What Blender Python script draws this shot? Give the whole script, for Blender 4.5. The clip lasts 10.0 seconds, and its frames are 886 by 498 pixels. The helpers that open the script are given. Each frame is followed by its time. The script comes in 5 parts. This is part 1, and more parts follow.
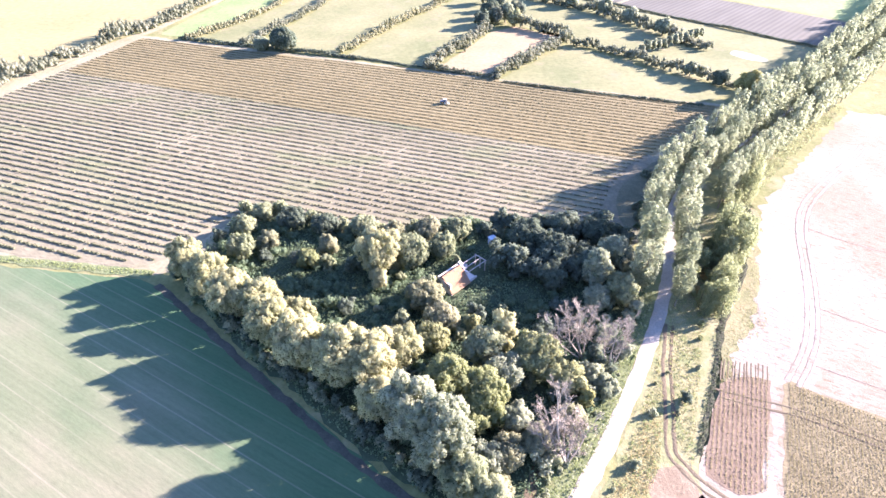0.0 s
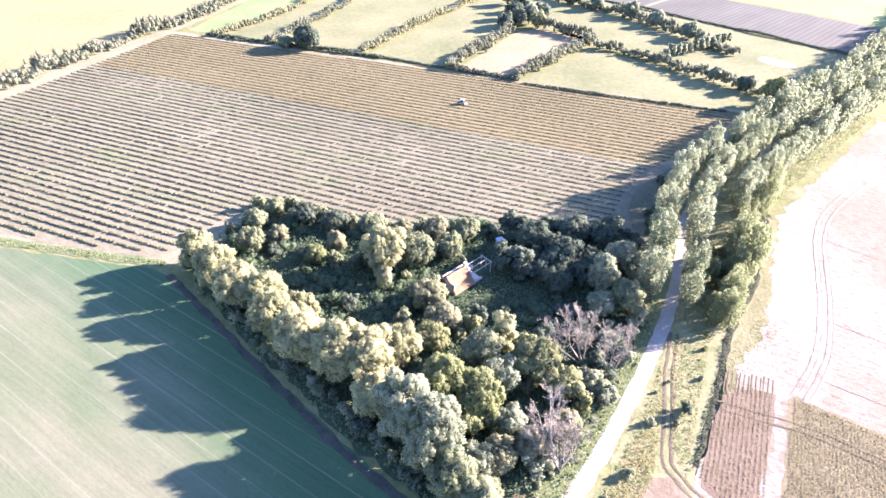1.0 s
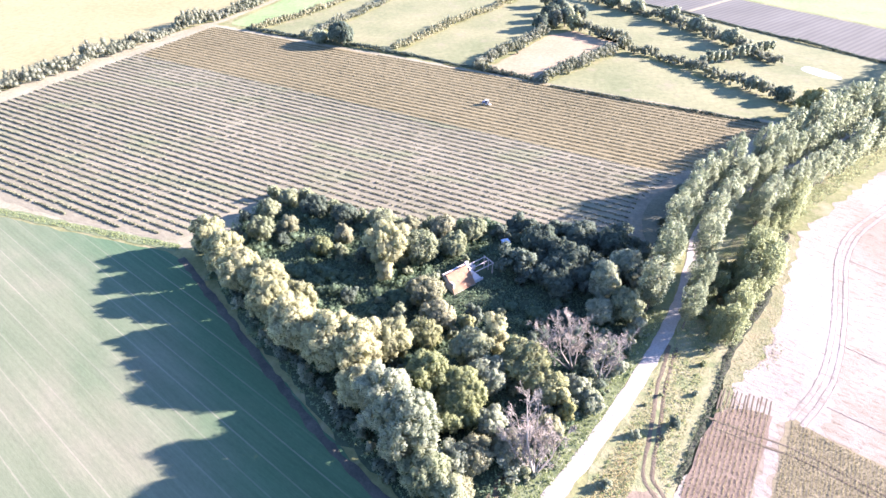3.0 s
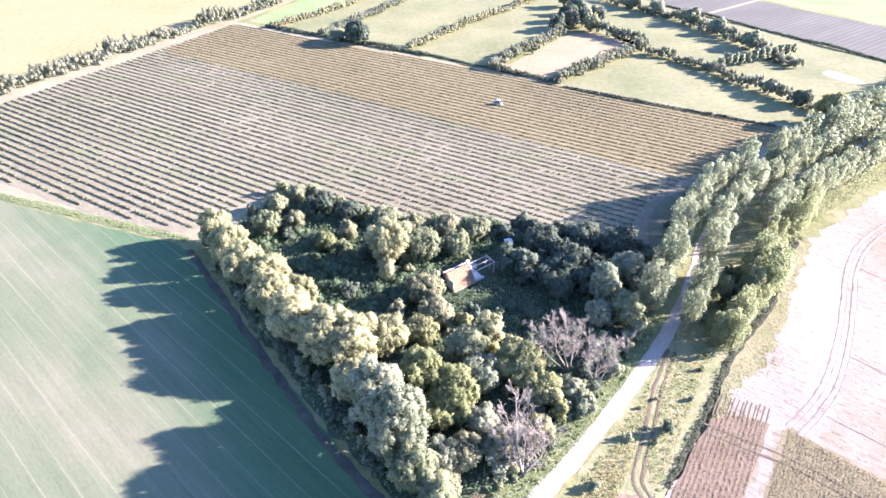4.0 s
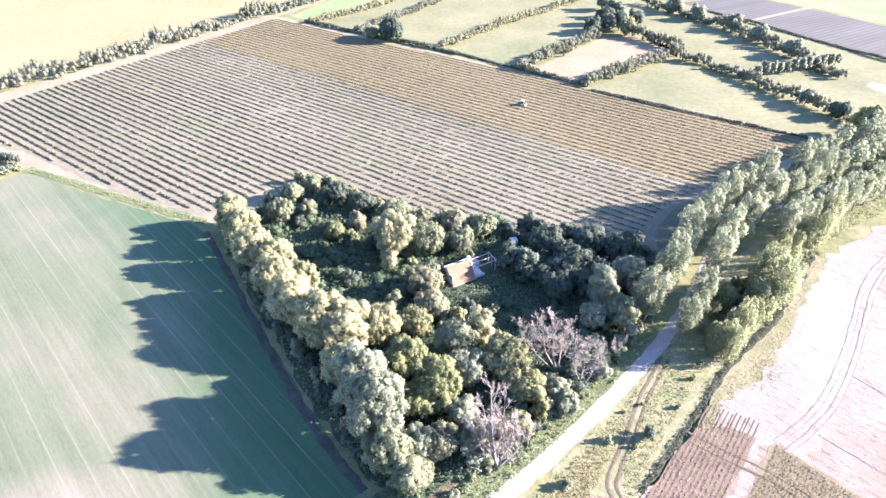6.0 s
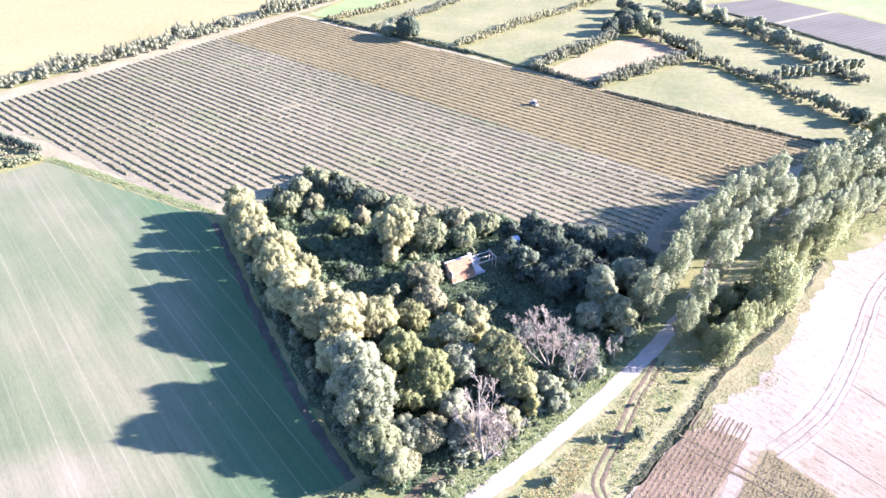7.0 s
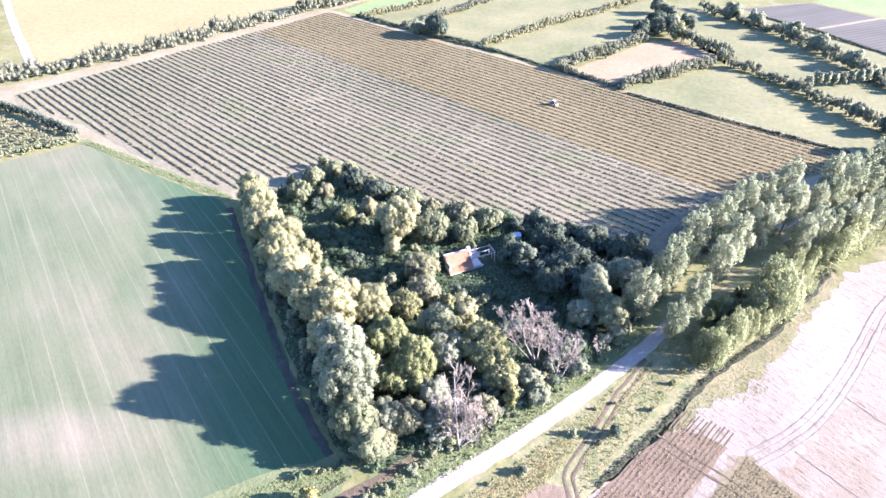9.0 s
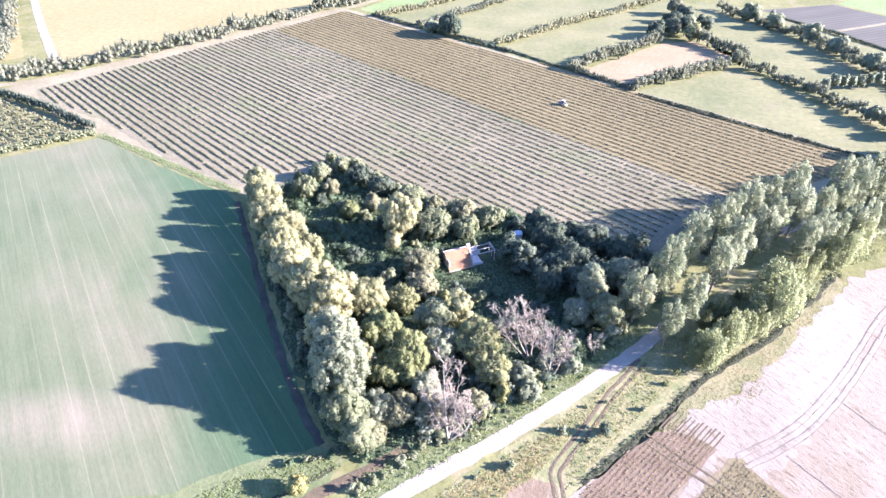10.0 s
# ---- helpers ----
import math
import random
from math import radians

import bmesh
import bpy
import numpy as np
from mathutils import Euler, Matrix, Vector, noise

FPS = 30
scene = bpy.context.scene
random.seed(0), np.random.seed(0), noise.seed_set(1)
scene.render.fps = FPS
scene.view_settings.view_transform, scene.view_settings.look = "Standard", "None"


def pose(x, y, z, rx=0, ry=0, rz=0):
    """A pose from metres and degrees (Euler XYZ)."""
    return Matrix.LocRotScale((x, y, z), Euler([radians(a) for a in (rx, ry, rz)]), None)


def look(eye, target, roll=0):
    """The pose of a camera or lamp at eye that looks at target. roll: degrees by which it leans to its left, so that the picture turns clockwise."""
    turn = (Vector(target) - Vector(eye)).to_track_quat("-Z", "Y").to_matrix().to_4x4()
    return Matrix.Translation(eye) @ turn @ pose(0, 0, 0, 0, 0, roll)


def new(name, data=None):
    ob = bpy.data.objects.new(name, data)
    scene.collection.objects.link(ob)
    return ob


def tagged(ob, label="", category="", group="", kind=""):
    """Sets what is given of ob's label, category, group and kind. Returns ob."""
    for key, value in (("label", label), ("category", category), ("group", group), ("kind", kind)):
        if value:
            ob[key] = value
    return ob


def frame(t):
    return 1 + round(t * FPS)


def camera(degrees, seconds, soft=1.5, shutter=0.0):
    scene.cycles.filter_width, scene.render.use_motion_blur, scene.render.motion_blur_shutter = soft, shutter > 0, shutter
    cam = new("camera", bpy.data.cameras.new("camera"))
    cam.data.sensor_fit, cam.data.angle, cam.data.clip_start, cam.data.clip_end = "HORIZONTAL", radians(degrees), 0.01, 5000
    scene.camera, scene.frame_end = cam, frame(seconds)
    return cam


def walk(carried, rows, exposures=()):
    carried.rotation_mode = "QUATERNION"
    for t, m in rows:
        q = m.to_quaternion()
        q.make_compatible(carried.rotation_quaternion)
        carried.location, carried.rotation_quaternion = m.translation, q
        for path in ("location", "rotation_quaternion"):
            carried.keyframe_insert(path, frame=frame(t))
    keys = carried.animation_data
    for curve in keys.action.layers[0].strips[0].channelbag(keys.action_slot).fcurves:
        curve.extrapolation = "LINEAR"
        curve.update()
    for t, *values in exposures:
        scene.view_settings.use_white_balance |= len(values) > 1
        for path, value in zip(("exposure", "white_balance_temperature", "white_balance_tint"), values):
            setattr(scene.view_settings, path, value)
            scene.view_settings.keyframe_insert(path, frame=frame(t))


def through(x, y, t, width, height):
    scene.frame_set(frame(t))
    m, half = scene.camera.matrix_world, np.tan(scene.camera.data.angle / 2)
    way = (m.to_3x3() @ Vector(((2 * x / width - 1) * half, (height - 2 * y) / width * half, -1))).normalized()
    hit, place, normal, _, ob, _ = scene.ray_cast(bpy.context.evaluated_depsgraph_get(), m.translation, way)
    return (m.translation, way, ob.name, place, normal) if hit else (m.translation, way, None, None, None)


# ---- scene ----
cam = camera(77.1, 10.0)
PATH = [
    (0, (0.014, -0.07, 79.462), (0.008, 1.51, 78.235), 0.2),
    (0.5, (2.004, -0.147, 79.466), (1.956, 1.433, 78.241), 0.2),
    (1, (3.931, -0.17, 79.498), (3.839, 1.408, 78.272), 0.2),
    (1.5, (5.847, -0.113, 79.529), (5.716, 1.462, 78.303), 0.1),
    (2, (7.764, 0.0, 79.535), (7.599, 1.573, 78.31), 0.1),
    (2.5, (9.818, 0.092, 79.551), (9.621, 1.66, 78.326), 0.2),
    (4, (15.722, 0.086, 79.579), (15.423, 1.637, 78.352), 0.0),
    (4.5, (17.689, 0.02, 79.6), (17.358, 1.565, 78.374), -0.0),
    (5, (19.732, -0.072, 79.649), (19.368, 1.466, 78.424), -0.0),
    (5.5, (21.783, -0.147, 79.701), (21.384, 1.383, 78.475), -0.0),
    (7, (28.235, -0.268, 79.729), (27.733, 1.231, 78.503), -0.0),
    (7.5, (30.22, -0.222, 79.735), (29.689, 1.267, 78.51), -0.1),
    (8, (32.351, -0.224, 79.739), (31.789, 1.254, 78.514), -0.1),
    (8.5, (34.578, -0.181, 79.73), (33.985, 1.285, 78.505), -0.1),
    (9, (36.733, -0.054, 79.714), (36.111, 1.399, 78.489), -0.2),
    (9.5, (38.841, 0.143, 79.729), (38.19, 1.583, 78.504), -0.3),
    (10, (40.92, 0.384, 79.766), (40.239, 1.811, 78.541), -0.5),
]
walk(cam, [(t, look(eye, target, roll)) for t, eye, target, roll in PATH], [(0.0, 3.03, 6480, 34), (3.0, 2.95, 6270, 32), (7.0, 2.92, 6140, 31), (10.0, 2.83, 6060, 31)])


# ---- light ----
SUN_WAY = Vector((0.945, 0.33, 0.0)).normalized()   # level direction towards the sun
SUN_UP = radians(20.6)
world = bpy.data.worlds.new("sky")
scene.world = world
world.use_nodes = True
wn = world.node_tree.nodes
sky = wn.new("ShaderNodeTexSky")
sky.sky_type, sky.sun_disc = "NISHITA", False
sky.sun_elevation, sky.sun_rotation = SUN_UP, math.atan2(SUN_WAY.x, SUN_WAY.y)
sky.altitude, sky.air_density, sky.dust_density, sky.ozone_density = 50, 1.0, 0.0, 5.0
wn["Background"].inputs["Strength"].default_value = 0.09
world.node_tree.links.new(sky.outputs[0], wn["Background"].inputs["Color"])
sun = new("sun", bpy.data.lights.new("sun", "SUN"))
sun.data.energy, sun.data.angle, sun.data.color = 5.0, radians(0.6), (1.0, 0.94, 0.85)
to_sun = Vector((SUN_WAY.x * math.cos(SUN_UP), SUN_WAY.y * math.cos(SUN_UP), math.sin(SUN_UP)))
sun.matrix_world = look(to_sun * 300 + Vector((0, 120, 0)), (0, 120, 0))


# ---- materials ----
def material(name, rough=0.9, spec=0.2):
    m = bpy.data.materials.new(name)
    m.use_nodes = True
    b = m.node_tree.nodes["Principled BSDF"]
    b.inputs["Roughness"].default_value = rough
    b.inputs["Specular IOR Level"].default_value = spec
    return m, m.node_tree.nodes, m.node_tree.links, b


def ramp(nodes, links, source, stops):
    r = nodes.new("ShaderNodeValToRGB")
    els = r.color_ramp.elements
    while len(els) < len(stops):
        els.new(0.5)
    for e, (at, c) in zip(els, stops):
        e.position, e.color = at, (*c, 1)
    links.new(source, r.inputs["Fac"])
    return r.outputs["Color"]


def mix(nodes, links, kind, fac, a, b):
    n = nodes.new("ShaderNodeMixRGB")
    n.blend_type = kind
    for key, v in (("Fac", fac), ("Color1", a), ("Color2", b)):
        if hasattr(v, "links"):
            links.new(v, n.inputs[key])
        elif isinstance(v, (int, float)):
            n.inputs[key].default_value = v
        else:
            n.inputs[key].default_value = (*v, 1)
    return n.outputs["Color"]


def grain(nodes, links, scale, turn=0.0, stretch=(1, 1, 1), detail=4.0, rough=0.6):
    """Noise over the ground in metres, turned about z and stretched."""
    co = nodes.new("ShaderNodeTexCoord")
    mp = nodes.new("ShaderNodeMapping")
    mp.vector_type = "TEXTURE"
    mp.inputs["Rotation"].default_value = (0, 0, radians(turn))
    mp.inputs["Scale"].default_value = stretch
    links.new(co.outputs["Object"], mp.inputs["Vector"])
    n = nodes.new("ShaderNodeTexNoise")
    n.inputs["Scale"].default_value, n.inputs["Detail"].default_value, n.inputs["Roughness"].default_value = scale, detail, rough
    links.new(mp.outputs["Vector"], n.inputs["Vector"])
    return n.outputs["Fac"]


def stripes(nodes, links, gap, turn, offset=0.0, warp=0.4):
    """Soft bands, gap metres apart, that run along the direction turn."""
    co = nodes.new("ShaderNodeTexCoord")
    mp = nodes.new("ShaderNodeMapping")
    mp.vector_type = "TEXTURE"
    mp.inputs["Rotation"].default_value = (0, 0, radians(turn))
    mp.inputs["Location"].default_value = (0, offset, 0)
    links.new(co.outputs["Object"], mp.inputs["Vector"])
    w = nodes.new("ShaderNodeTexWave")
    w.wave_type, w.bands_direction, w.wave_profile = "BANDS", "Y", "SIN"
    w.inputs["Scale"].default_value = 0.31416 / gap * 1.0
    w.inputs["Distortion"].default_value, w.inputs["Detail"].default_value = warp, 2.0
    w.inputs["Detail Scale"].default_value = 0.6
    links.new(mp.outputs["Vector"], w.inputs["Vector"])
    return w.outputs["Fac"]


def relief(nodes, links, b, source, strength, distance):
    n = nodes.new("ShaderNodeBump")
    n.inputs["Strength"].default_value, n.inputs["Distance"].default_value = strength, distance
    links.new(source, n.inputs["Height"])
    links.new(n.outputs["Normal"], b.inputs["Normal"])


def earth(name, dark, light, patch=0.06, fine=1.2, third=None, turn=0.0, stretch=(1, 1, 1), bump=0.5, third_at=0.60):
    """Soil or turf: broad patches, fine grain, and a third colour in blotches."""
    m, n, l, b = material(name, 0.95, 0.1)
    broad = ramp(n, l, grain(n, l, patch, turn, stretch, 5), ((0.32, dark), (0.68, light)))
    f = grain(n, l, fine, turn, stretch, 6, 0.7)
    tone = ramp(n, l, f, ((0.3, (0.72, 0.72, 0.72)), (0.7, (1.2, 1.2, 1.2))))
    c = mix(n, l, "MULTIPLY", 0.8, broad, tone)
    if third:
        spots = ramp(n, l, grain(n, l, patch * 3.1, turn + 20, stretch, 6, 0.65), ((third_at - 0.08, (0, 0, 0)), (third_at + 0.08, (1, 1, 1))))
        c = mix(n, l, "MIX", spots, c, third)
    l.new(c, b.inputs["Base Color"])
    relief(n, l, b, f, bump, 0.25)
    return m


def leaf(name, dark, light, through=0.35, tint=(1, 1, 1)):
    """Leaves: each one of its own tone, dull, letting some light through."""
    m, n, l, b = material(name, 0.8, 0.15)
    g = n.new("ShaderNodeNewGeometry")
    c = ramp(n, l, g.outputs["Random Per Island"], ((0.0, [a * 0.85 + b * 0.15 for a, b in zip(dark, light)]), (1.0, [a * 0.15 + b * 0.85 for a, b in zip(dark, light)])))
    info = n.new("ShaderNodeObjectInfo")
    tone = ramp(n, l, info.outputs["Random"], ((0.0, (0.86, 0.88, 0.84)), (1.0, (1.12, 1.1, 1.1))))
    c = mix(n, l, "MULTIPLY", 1.0, c, tone)
    patch = ramp(n, l, grain(n, l, 0.6, 0, (1, 1, 1), 3), ((0.3, (0.80, 0.81, 0.78)), (0.7, (1.18, 1.17, 1.14))))
    c = mix(n, l, "MULTIPLY", 1.0, c, patch)
    l.new(c, b.inputs["Base Color"])
    t = n.new("ShaderNodeBsdfTranslucent")
    l.new(mix(n, l, "MULTIPLY", 1.0, c, (1.35, 1.38, 1.24)), t.inputs["Color"])
    s = n.new("ShaderNodeMixShader")
    s.inputs["Fac"].default_value = through
    l.new(b.outputs[0], s.inputs[1])
    l.new(t.outputs[0], s.inputs[2])
    l.new(s.outputs[0], n["Material Output"].inputs["Surface"])
    return m


def plain(name, colour, rough=0.6, metal=0.0, vary=0.2, scale=1.5):
    m, n, l, b = material(name, rough, 0.4)
    low = tuple(c * (1 - vary) for c in colour)
    high = tuple(min(1, c * (1 + vary)) for c in colour)
    f = grain(n, l, scale, 0, (1, 1, 1), 6, 0.7)
    l.new(ramp(n, l, f, ((0.3, low), (0.7, high))), b.inputs["Base Color"])
    b.inputs["Metallic"].default_value = metal
    relief(n, l, b, f, 0.2, 0.03)
    return m


M = {}
M["turf"] = earth("rough_turf", (0.112, 0.124, 0.050), (0.205, 0.198, 0.093), 0.05, 0.8, (0.223, 0.198, 0.118))
M["pasture"] = earth("pasture_grass", (0.136, 0.148, 0.074), (0.204, 0.197, 0.106), 0.035, 0.5, (0.188, 0.170, 0.108), third_at=0.64)
M["yellow"] = earth("stubble_straw", (0.215, 0.19, 0.094), (0.25, 0.22, 0.114), 0.02, 0.4)
M["strip"] = earth("fresh_grass", (0.14, 0.20, 0.08), (0.19, 0.235, 0.11), 0.04, 0.5)
M["paddock"] = earth("dry_paddock_soil", (0.24, 0.185, 0.113), (0.28, 0.218, 0.142), 0.05, 0.6)
M["orchard_soil"] = earth("orchard_soil", (0.158, 0.144, 0.096), (0.208, 0.188, 0.13), 0.03, 0.9, (0.152, 0.16, 0.09), -18.6, (2.5, 1, 1))
M["headland"] = earth("headland_soil", (0.196, 0.177, 0.114), (0.252, 0.229, 0.156), 0.08, 0.9)
M["brown_soil"] = earth("orchard_brown_soil", (0.158, 0.134, 0.074), (0.194, 0.164, 0.092), 0.03, 0.9, None, -18.6, (2.5, 1, 1))
M["furrow_soil"] = earth("red_furrow_soil", (0.135, 0.10, 0.072), (0.185, 0.14, 0.103), 0.15, 1.5)
M["bean_soil"] = earth("bean_field_soil", (0.15, 0.125, 0.075), (0.20, 0.17, 0.105), 0.15, 1.5)
M["track"] = earth("brown_track_soil", (0.09, 0.07, 0.048), (0.14, 0.115, 0.08), 0.3, 2.0)
M["straw"] = earth("straw_verge", (0.175, 0.175, 0.088), (0.262, 0.238, 0.138), 0.12, 1.5, (0.142, 0.16, 0.076), third_at=0.54)
M["green_turf"] = earth("lush_turf", (0.098, 0.126, 0.06), (0.16, 0.178, 0.092), 0.12, 1.5, (0.16, 0.152, 0.082), third_at=0.66)
M["red_soil"] = earth("bare_red_soil", (0.165, 0.125, 0.088), (0.22, 0.175, 0.125), 0.3, 1.5)
M["bank"] = earth("bank_grass", (0.15, 0.155, 0.08), (0.235, 0.21, 0.125), 0.2, 1.5, (0.21, 0.17, 0.095), third_at=0.62)
M["rut_edge"] = earth("rut_edge_soil", (0.13, 0.108, 0.09), (0.20, 0.17, 0.145), 0.3, 2.0)
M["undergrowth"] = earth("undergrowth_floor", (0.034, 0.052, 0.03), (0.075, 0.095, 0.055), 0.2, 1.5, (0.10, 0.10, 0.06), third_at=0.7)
# turf toned down in colour for the poplars' shade
M["shade_turf"] = earth("shade_toned_headland_turf", (0.085, 0.09, 0.06), (0.14, 0.135, 0.09), 0.15, 1.5)
M["worn_turf"] = earth("worn_headland_soil", (0.12, 0.112, 0.08), (0.185, 0.168, 0.12), 0.2, 1.2)
# near-black tone puts the shade of a cut ditch into its soil colour
M["ditch_soil"] = earth("shaded_ditch_soil", (0.038, 0.042, 0.028), (0.07, 0.07, 0.05), 0.3, 2.0)
M["margin"] = earth("dark_margin_soil", (0.052, 0.052, 0.042), (0.086, 0.083, 0.066), 0.3, 2.0)
M["chalk"] = earth("white_gravel", (0.262, 0.238, 0.208), (0.318, 0.29, 0.257), 0.2, 2.5, (0.31, 0.278, 0.24), third_at=0.70)


def sown_material():
    m, n, l, b = material("young_crop", 0.9, 0.15)
    base = ramp(n, l, grain(n, l, 0.022, -29, (1.6, 1, 1), 5), ((0.34, (0.09, 0.116, 0.065)), (0.55, (0.13, 0.143, 0.088)), (0.72, (0.182, 0.163, 0.117))))
    # greener crop beside the willows, with the hedge's shade partly put into its colour
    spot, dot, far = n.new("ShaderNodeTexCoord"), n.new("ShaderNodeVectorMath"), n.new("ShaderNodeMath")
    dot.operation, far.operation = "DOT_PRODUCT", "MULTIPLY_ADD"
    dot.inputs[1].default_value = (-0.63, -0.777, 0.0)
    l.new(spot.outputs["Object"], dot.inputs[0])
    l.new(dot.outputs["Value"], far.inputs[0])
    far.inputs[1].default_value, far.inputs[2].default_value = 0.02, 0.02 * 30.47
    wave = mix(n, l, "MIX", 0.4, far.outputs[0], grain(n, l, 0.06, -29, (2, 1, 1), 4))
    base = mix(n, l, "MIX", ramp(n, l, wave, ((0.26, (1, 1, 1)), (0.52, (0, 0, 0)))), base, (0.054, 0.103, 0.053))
    # a thin, bare patch where the seed failed
    at = n.new("ShaderNodeMapping")
    at.vector_type = "TEXTURE"
    at.inputs["Location"].default_value, at.inputs["Rotation"].default_value, at.inputs["Scale"].default_value = (-43, 23, 0), (0, 0, radians(24)), (20, 8, 1)
    l.new(spot.outputs["Object"], at.inputs["Vector"])
    far_off = n.new("ShaderNodeVectorMath")
    far_off.operation = "LENGTH"
    l.new(at.outputs["Vector"], far_off.inputs[0])
    bare = mix(n, l, "MULTIPLY", 1.0, ramp(n, l, far_off.outputs["Value"], ((0.25, (0.85, 0.85, 0.85)), (1.0, (0, 0, 0)))), ramp(n, l, grain(n, l, 0.2, -29, (6, 1, 1), 5), ((0.3, (0.3, 0.3, 0.3)), (0.65, (1, 1, 1)))))
    base = mix(n, l, "MIX", bare, base, (0.232, 0.196, 0.15))
    drill = grain(n, l, 1.8, -29, (40, 1, 1), 3, 0.6)
    c = mix(n, l, "MULTIPLY", 0.9, base, ramp(n, l, drill, ((0.35, (0.92, 0.93, 0.93)), (0.65, (1.07, 1.07, 1.06)))))
    thin = mix(n, l, "MULTIPLY", 1.0, ramp(n, l, stripes(n, l, 3.6, -29, 0.7, 0.0), ((0.984, (0, 0, 0)), (0.998, (1, 1, 1)))),
               ramp(n, l, grain(n, l, 0.09, -29, (5, 1, 1), 4), ((0.36, (0.0, 0.0, 0.0)), (0.62, (0.42, 0.42, 0.42)))))
    c = mix(n, l, "MIX", thin, c, (0.26, 0.235, 0.175))
    bands = grain(n, l, 0.28, -29, (14, 1, 1), 5, 0.65)
    c = mix(n, l, "MULTIPLY", 0.6, c, ramp(n, l, bands, ((0.34, (0.82, 0.87, 0.82)), (0.66, (1.16, 1.12, 1.14)))))
    fine = grain(n, l, 2.5, -29, (3, 1, 1), 6, 0.7)
    c = mix(n, l, "MULTIPLY", 0.8, c, ramp(n, l, fine, ((0.3, (0.86, 0.87, 0.86)), (0.7, (1.12, 1.12, 1.12)))))
    l.new(c, b.inputs["Base Color"])
    relief(n, l, b, fine, 0.25, 0.12)
    return m


def sand_material(name, dark, light):
    m, n, l, b = material(name, 0.95, 0.1)
    base = ramp(n, l, grain(n, l, 0.035, 58, (1.5, 1, 1), 5), ((0.44, dark), (0.58, light)))
    lines = grain(n, l, 1.2, -32, (3, 1, 1), 5, 0.7)
    c = mix(n, l, "MULTIPLY", 0.9, base, ramp(n, l, lines, ((0.36, (0.7, 0.65, 0.6)), (0.46, (0.97, 0.97, 0.97)), (0.7, (1.08, 1.08, 1.08)))))
    clods = grain(n, l, 2.2, -32, (3, 1, 1), 6, 0.75)
    c = mix(n, l, "MULTIPLY", 0.7, c, ramp(n, l, clods, ((0.35, (0.45, 0.41, 0.38)), (0.44, (1, 1, 1)))))
    l.new(c, b.inputs["Base Color"])
    relief(n, l, b, clods, 0.6, 0.2)
    return m


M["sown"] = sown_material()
M["sand"] = sand_material("pale_sandy_soil", (0.2, 0.166, 0.124), (0.248, 0.214, 0.172))
M["white_sand"] = sand_material("blown_white_sand", (0.226, 0.199, 0.164), (0.276, 0.25, 0.215))
M["willow"] = leaf("silver_willow_leaves", (0.3, 0.298, 0.184), (0.435, 0.426, 0.268), 0.5)
M["poplar"] = leaf("poplar_leaves", (0.205, 0.232, 0.164), (0.325, 0.35, 0.262), 0.6)
M["young_poplar"] = leaf("young_poplar_leaves", (0.2, 0.226, 0.134), (0.312, 0.334, 0.21), 0.58)
M["walnut"] = leaf("yellow_green_leaves", (0.178, 0.204, 0.104), (0.262, 0.28, 0.146), 0.47)
M["olive"] = leaf("olive_green_leaves", (0.21, 0.236, 0.152), (0.33, 0.348, 0.235), 0.5)
M["brownish"] = leaf("dusty_brown_green_leaves", (0.228, 0.23, 0.155), (0.345, 0.338, 0.23), 0.5)
# dark shrubs; in the deep thicket this tone also carries painted-in shade
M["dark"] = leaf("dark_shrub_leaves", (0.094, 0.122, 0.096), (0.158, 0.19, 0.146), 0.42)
M["bramble"] = leaf("bramble_leaves", (0.09, 0.136, 0.088), (0.16, 0.216, 0.13), 0.42)
M["lime"] = leaf("pale_lime_leaves", (0.232, 0.244, 0.138), (0.345, 0.352, 0.202), 0.5)
M["bluish"] = leaf("grey_green_leaves", (0.228, 0.254, 0.19), (0.35, 0.372, 0.278), 0.52)
# far hedges only: leaf colour lightened to include the distance haze
M["hedge"] = leaf("hazy_hedge_leaves", (0.18, 0.194, 0.146), (0.25, 0.26, 0.2), 0.5)
M["golden"] = leaf("golden_leaves", (0.25, 0.245, 0.10), (0.38, 0.36, 0.18), 0.4)
M["vine"] = leaf("fruit_bush_leaves", (0.11, 0.116, 0.07), (0.19, 0.19, 0.122), 0.3)
M["rust_vine"] = leaf("russet_bush_leaves", (0.122, 0.112, 0.06), (0.195, 0.172, 0.098), 0.3)
M["grass"] = leaf("tall_grass", (0.19, 0.195, 0.085), (0.35, 0.315, 0.17), 0.35)
M["green_grass"] = leaf("verge_grass", (0.13, 0.175, 0.07), (0.25, 0.28, 0.125), 0.35)
M["dry_grass"] = leaf("dry_tall_grass", (0.26, 0.205, 0.10), (0.40, 0.31, 0.16), 0.35)
M["bean"] = leaf("bean_leaves", (0.17, 0.152, 0.076), (0.285, 0.24, 0.135), 0.3)
M["reed"] = leaf("ditch_plants", (0.04, 0.055, 0.032), (0.12, 0.14, 0.085), 0.25)
M["bark"] = plain("grey_bark", (0.16, 0.13, 0.10), 0.95, vary=0.35, scale=3)
M["dead_bark"] = plain("bleached_dead_wood", (0.31, 0.268, 0.222), 0.9, vary=0.25, scale=2)
M["tile"] = plain("orange_clay_tiles", (0.45, 0.27, 0.165), 0.85, vary=0.14, scale=1.2)
M["whitewash"] = plain("whitewashed_masonry", (0.50, 0.47, 0.46), 0.9, vary=0.12, scale=0.8)
M["old_wood"] = plain("weathered_pale_timber", (0.34, 0.30, 0.28), 0.85, vary=0.25, scale=2)
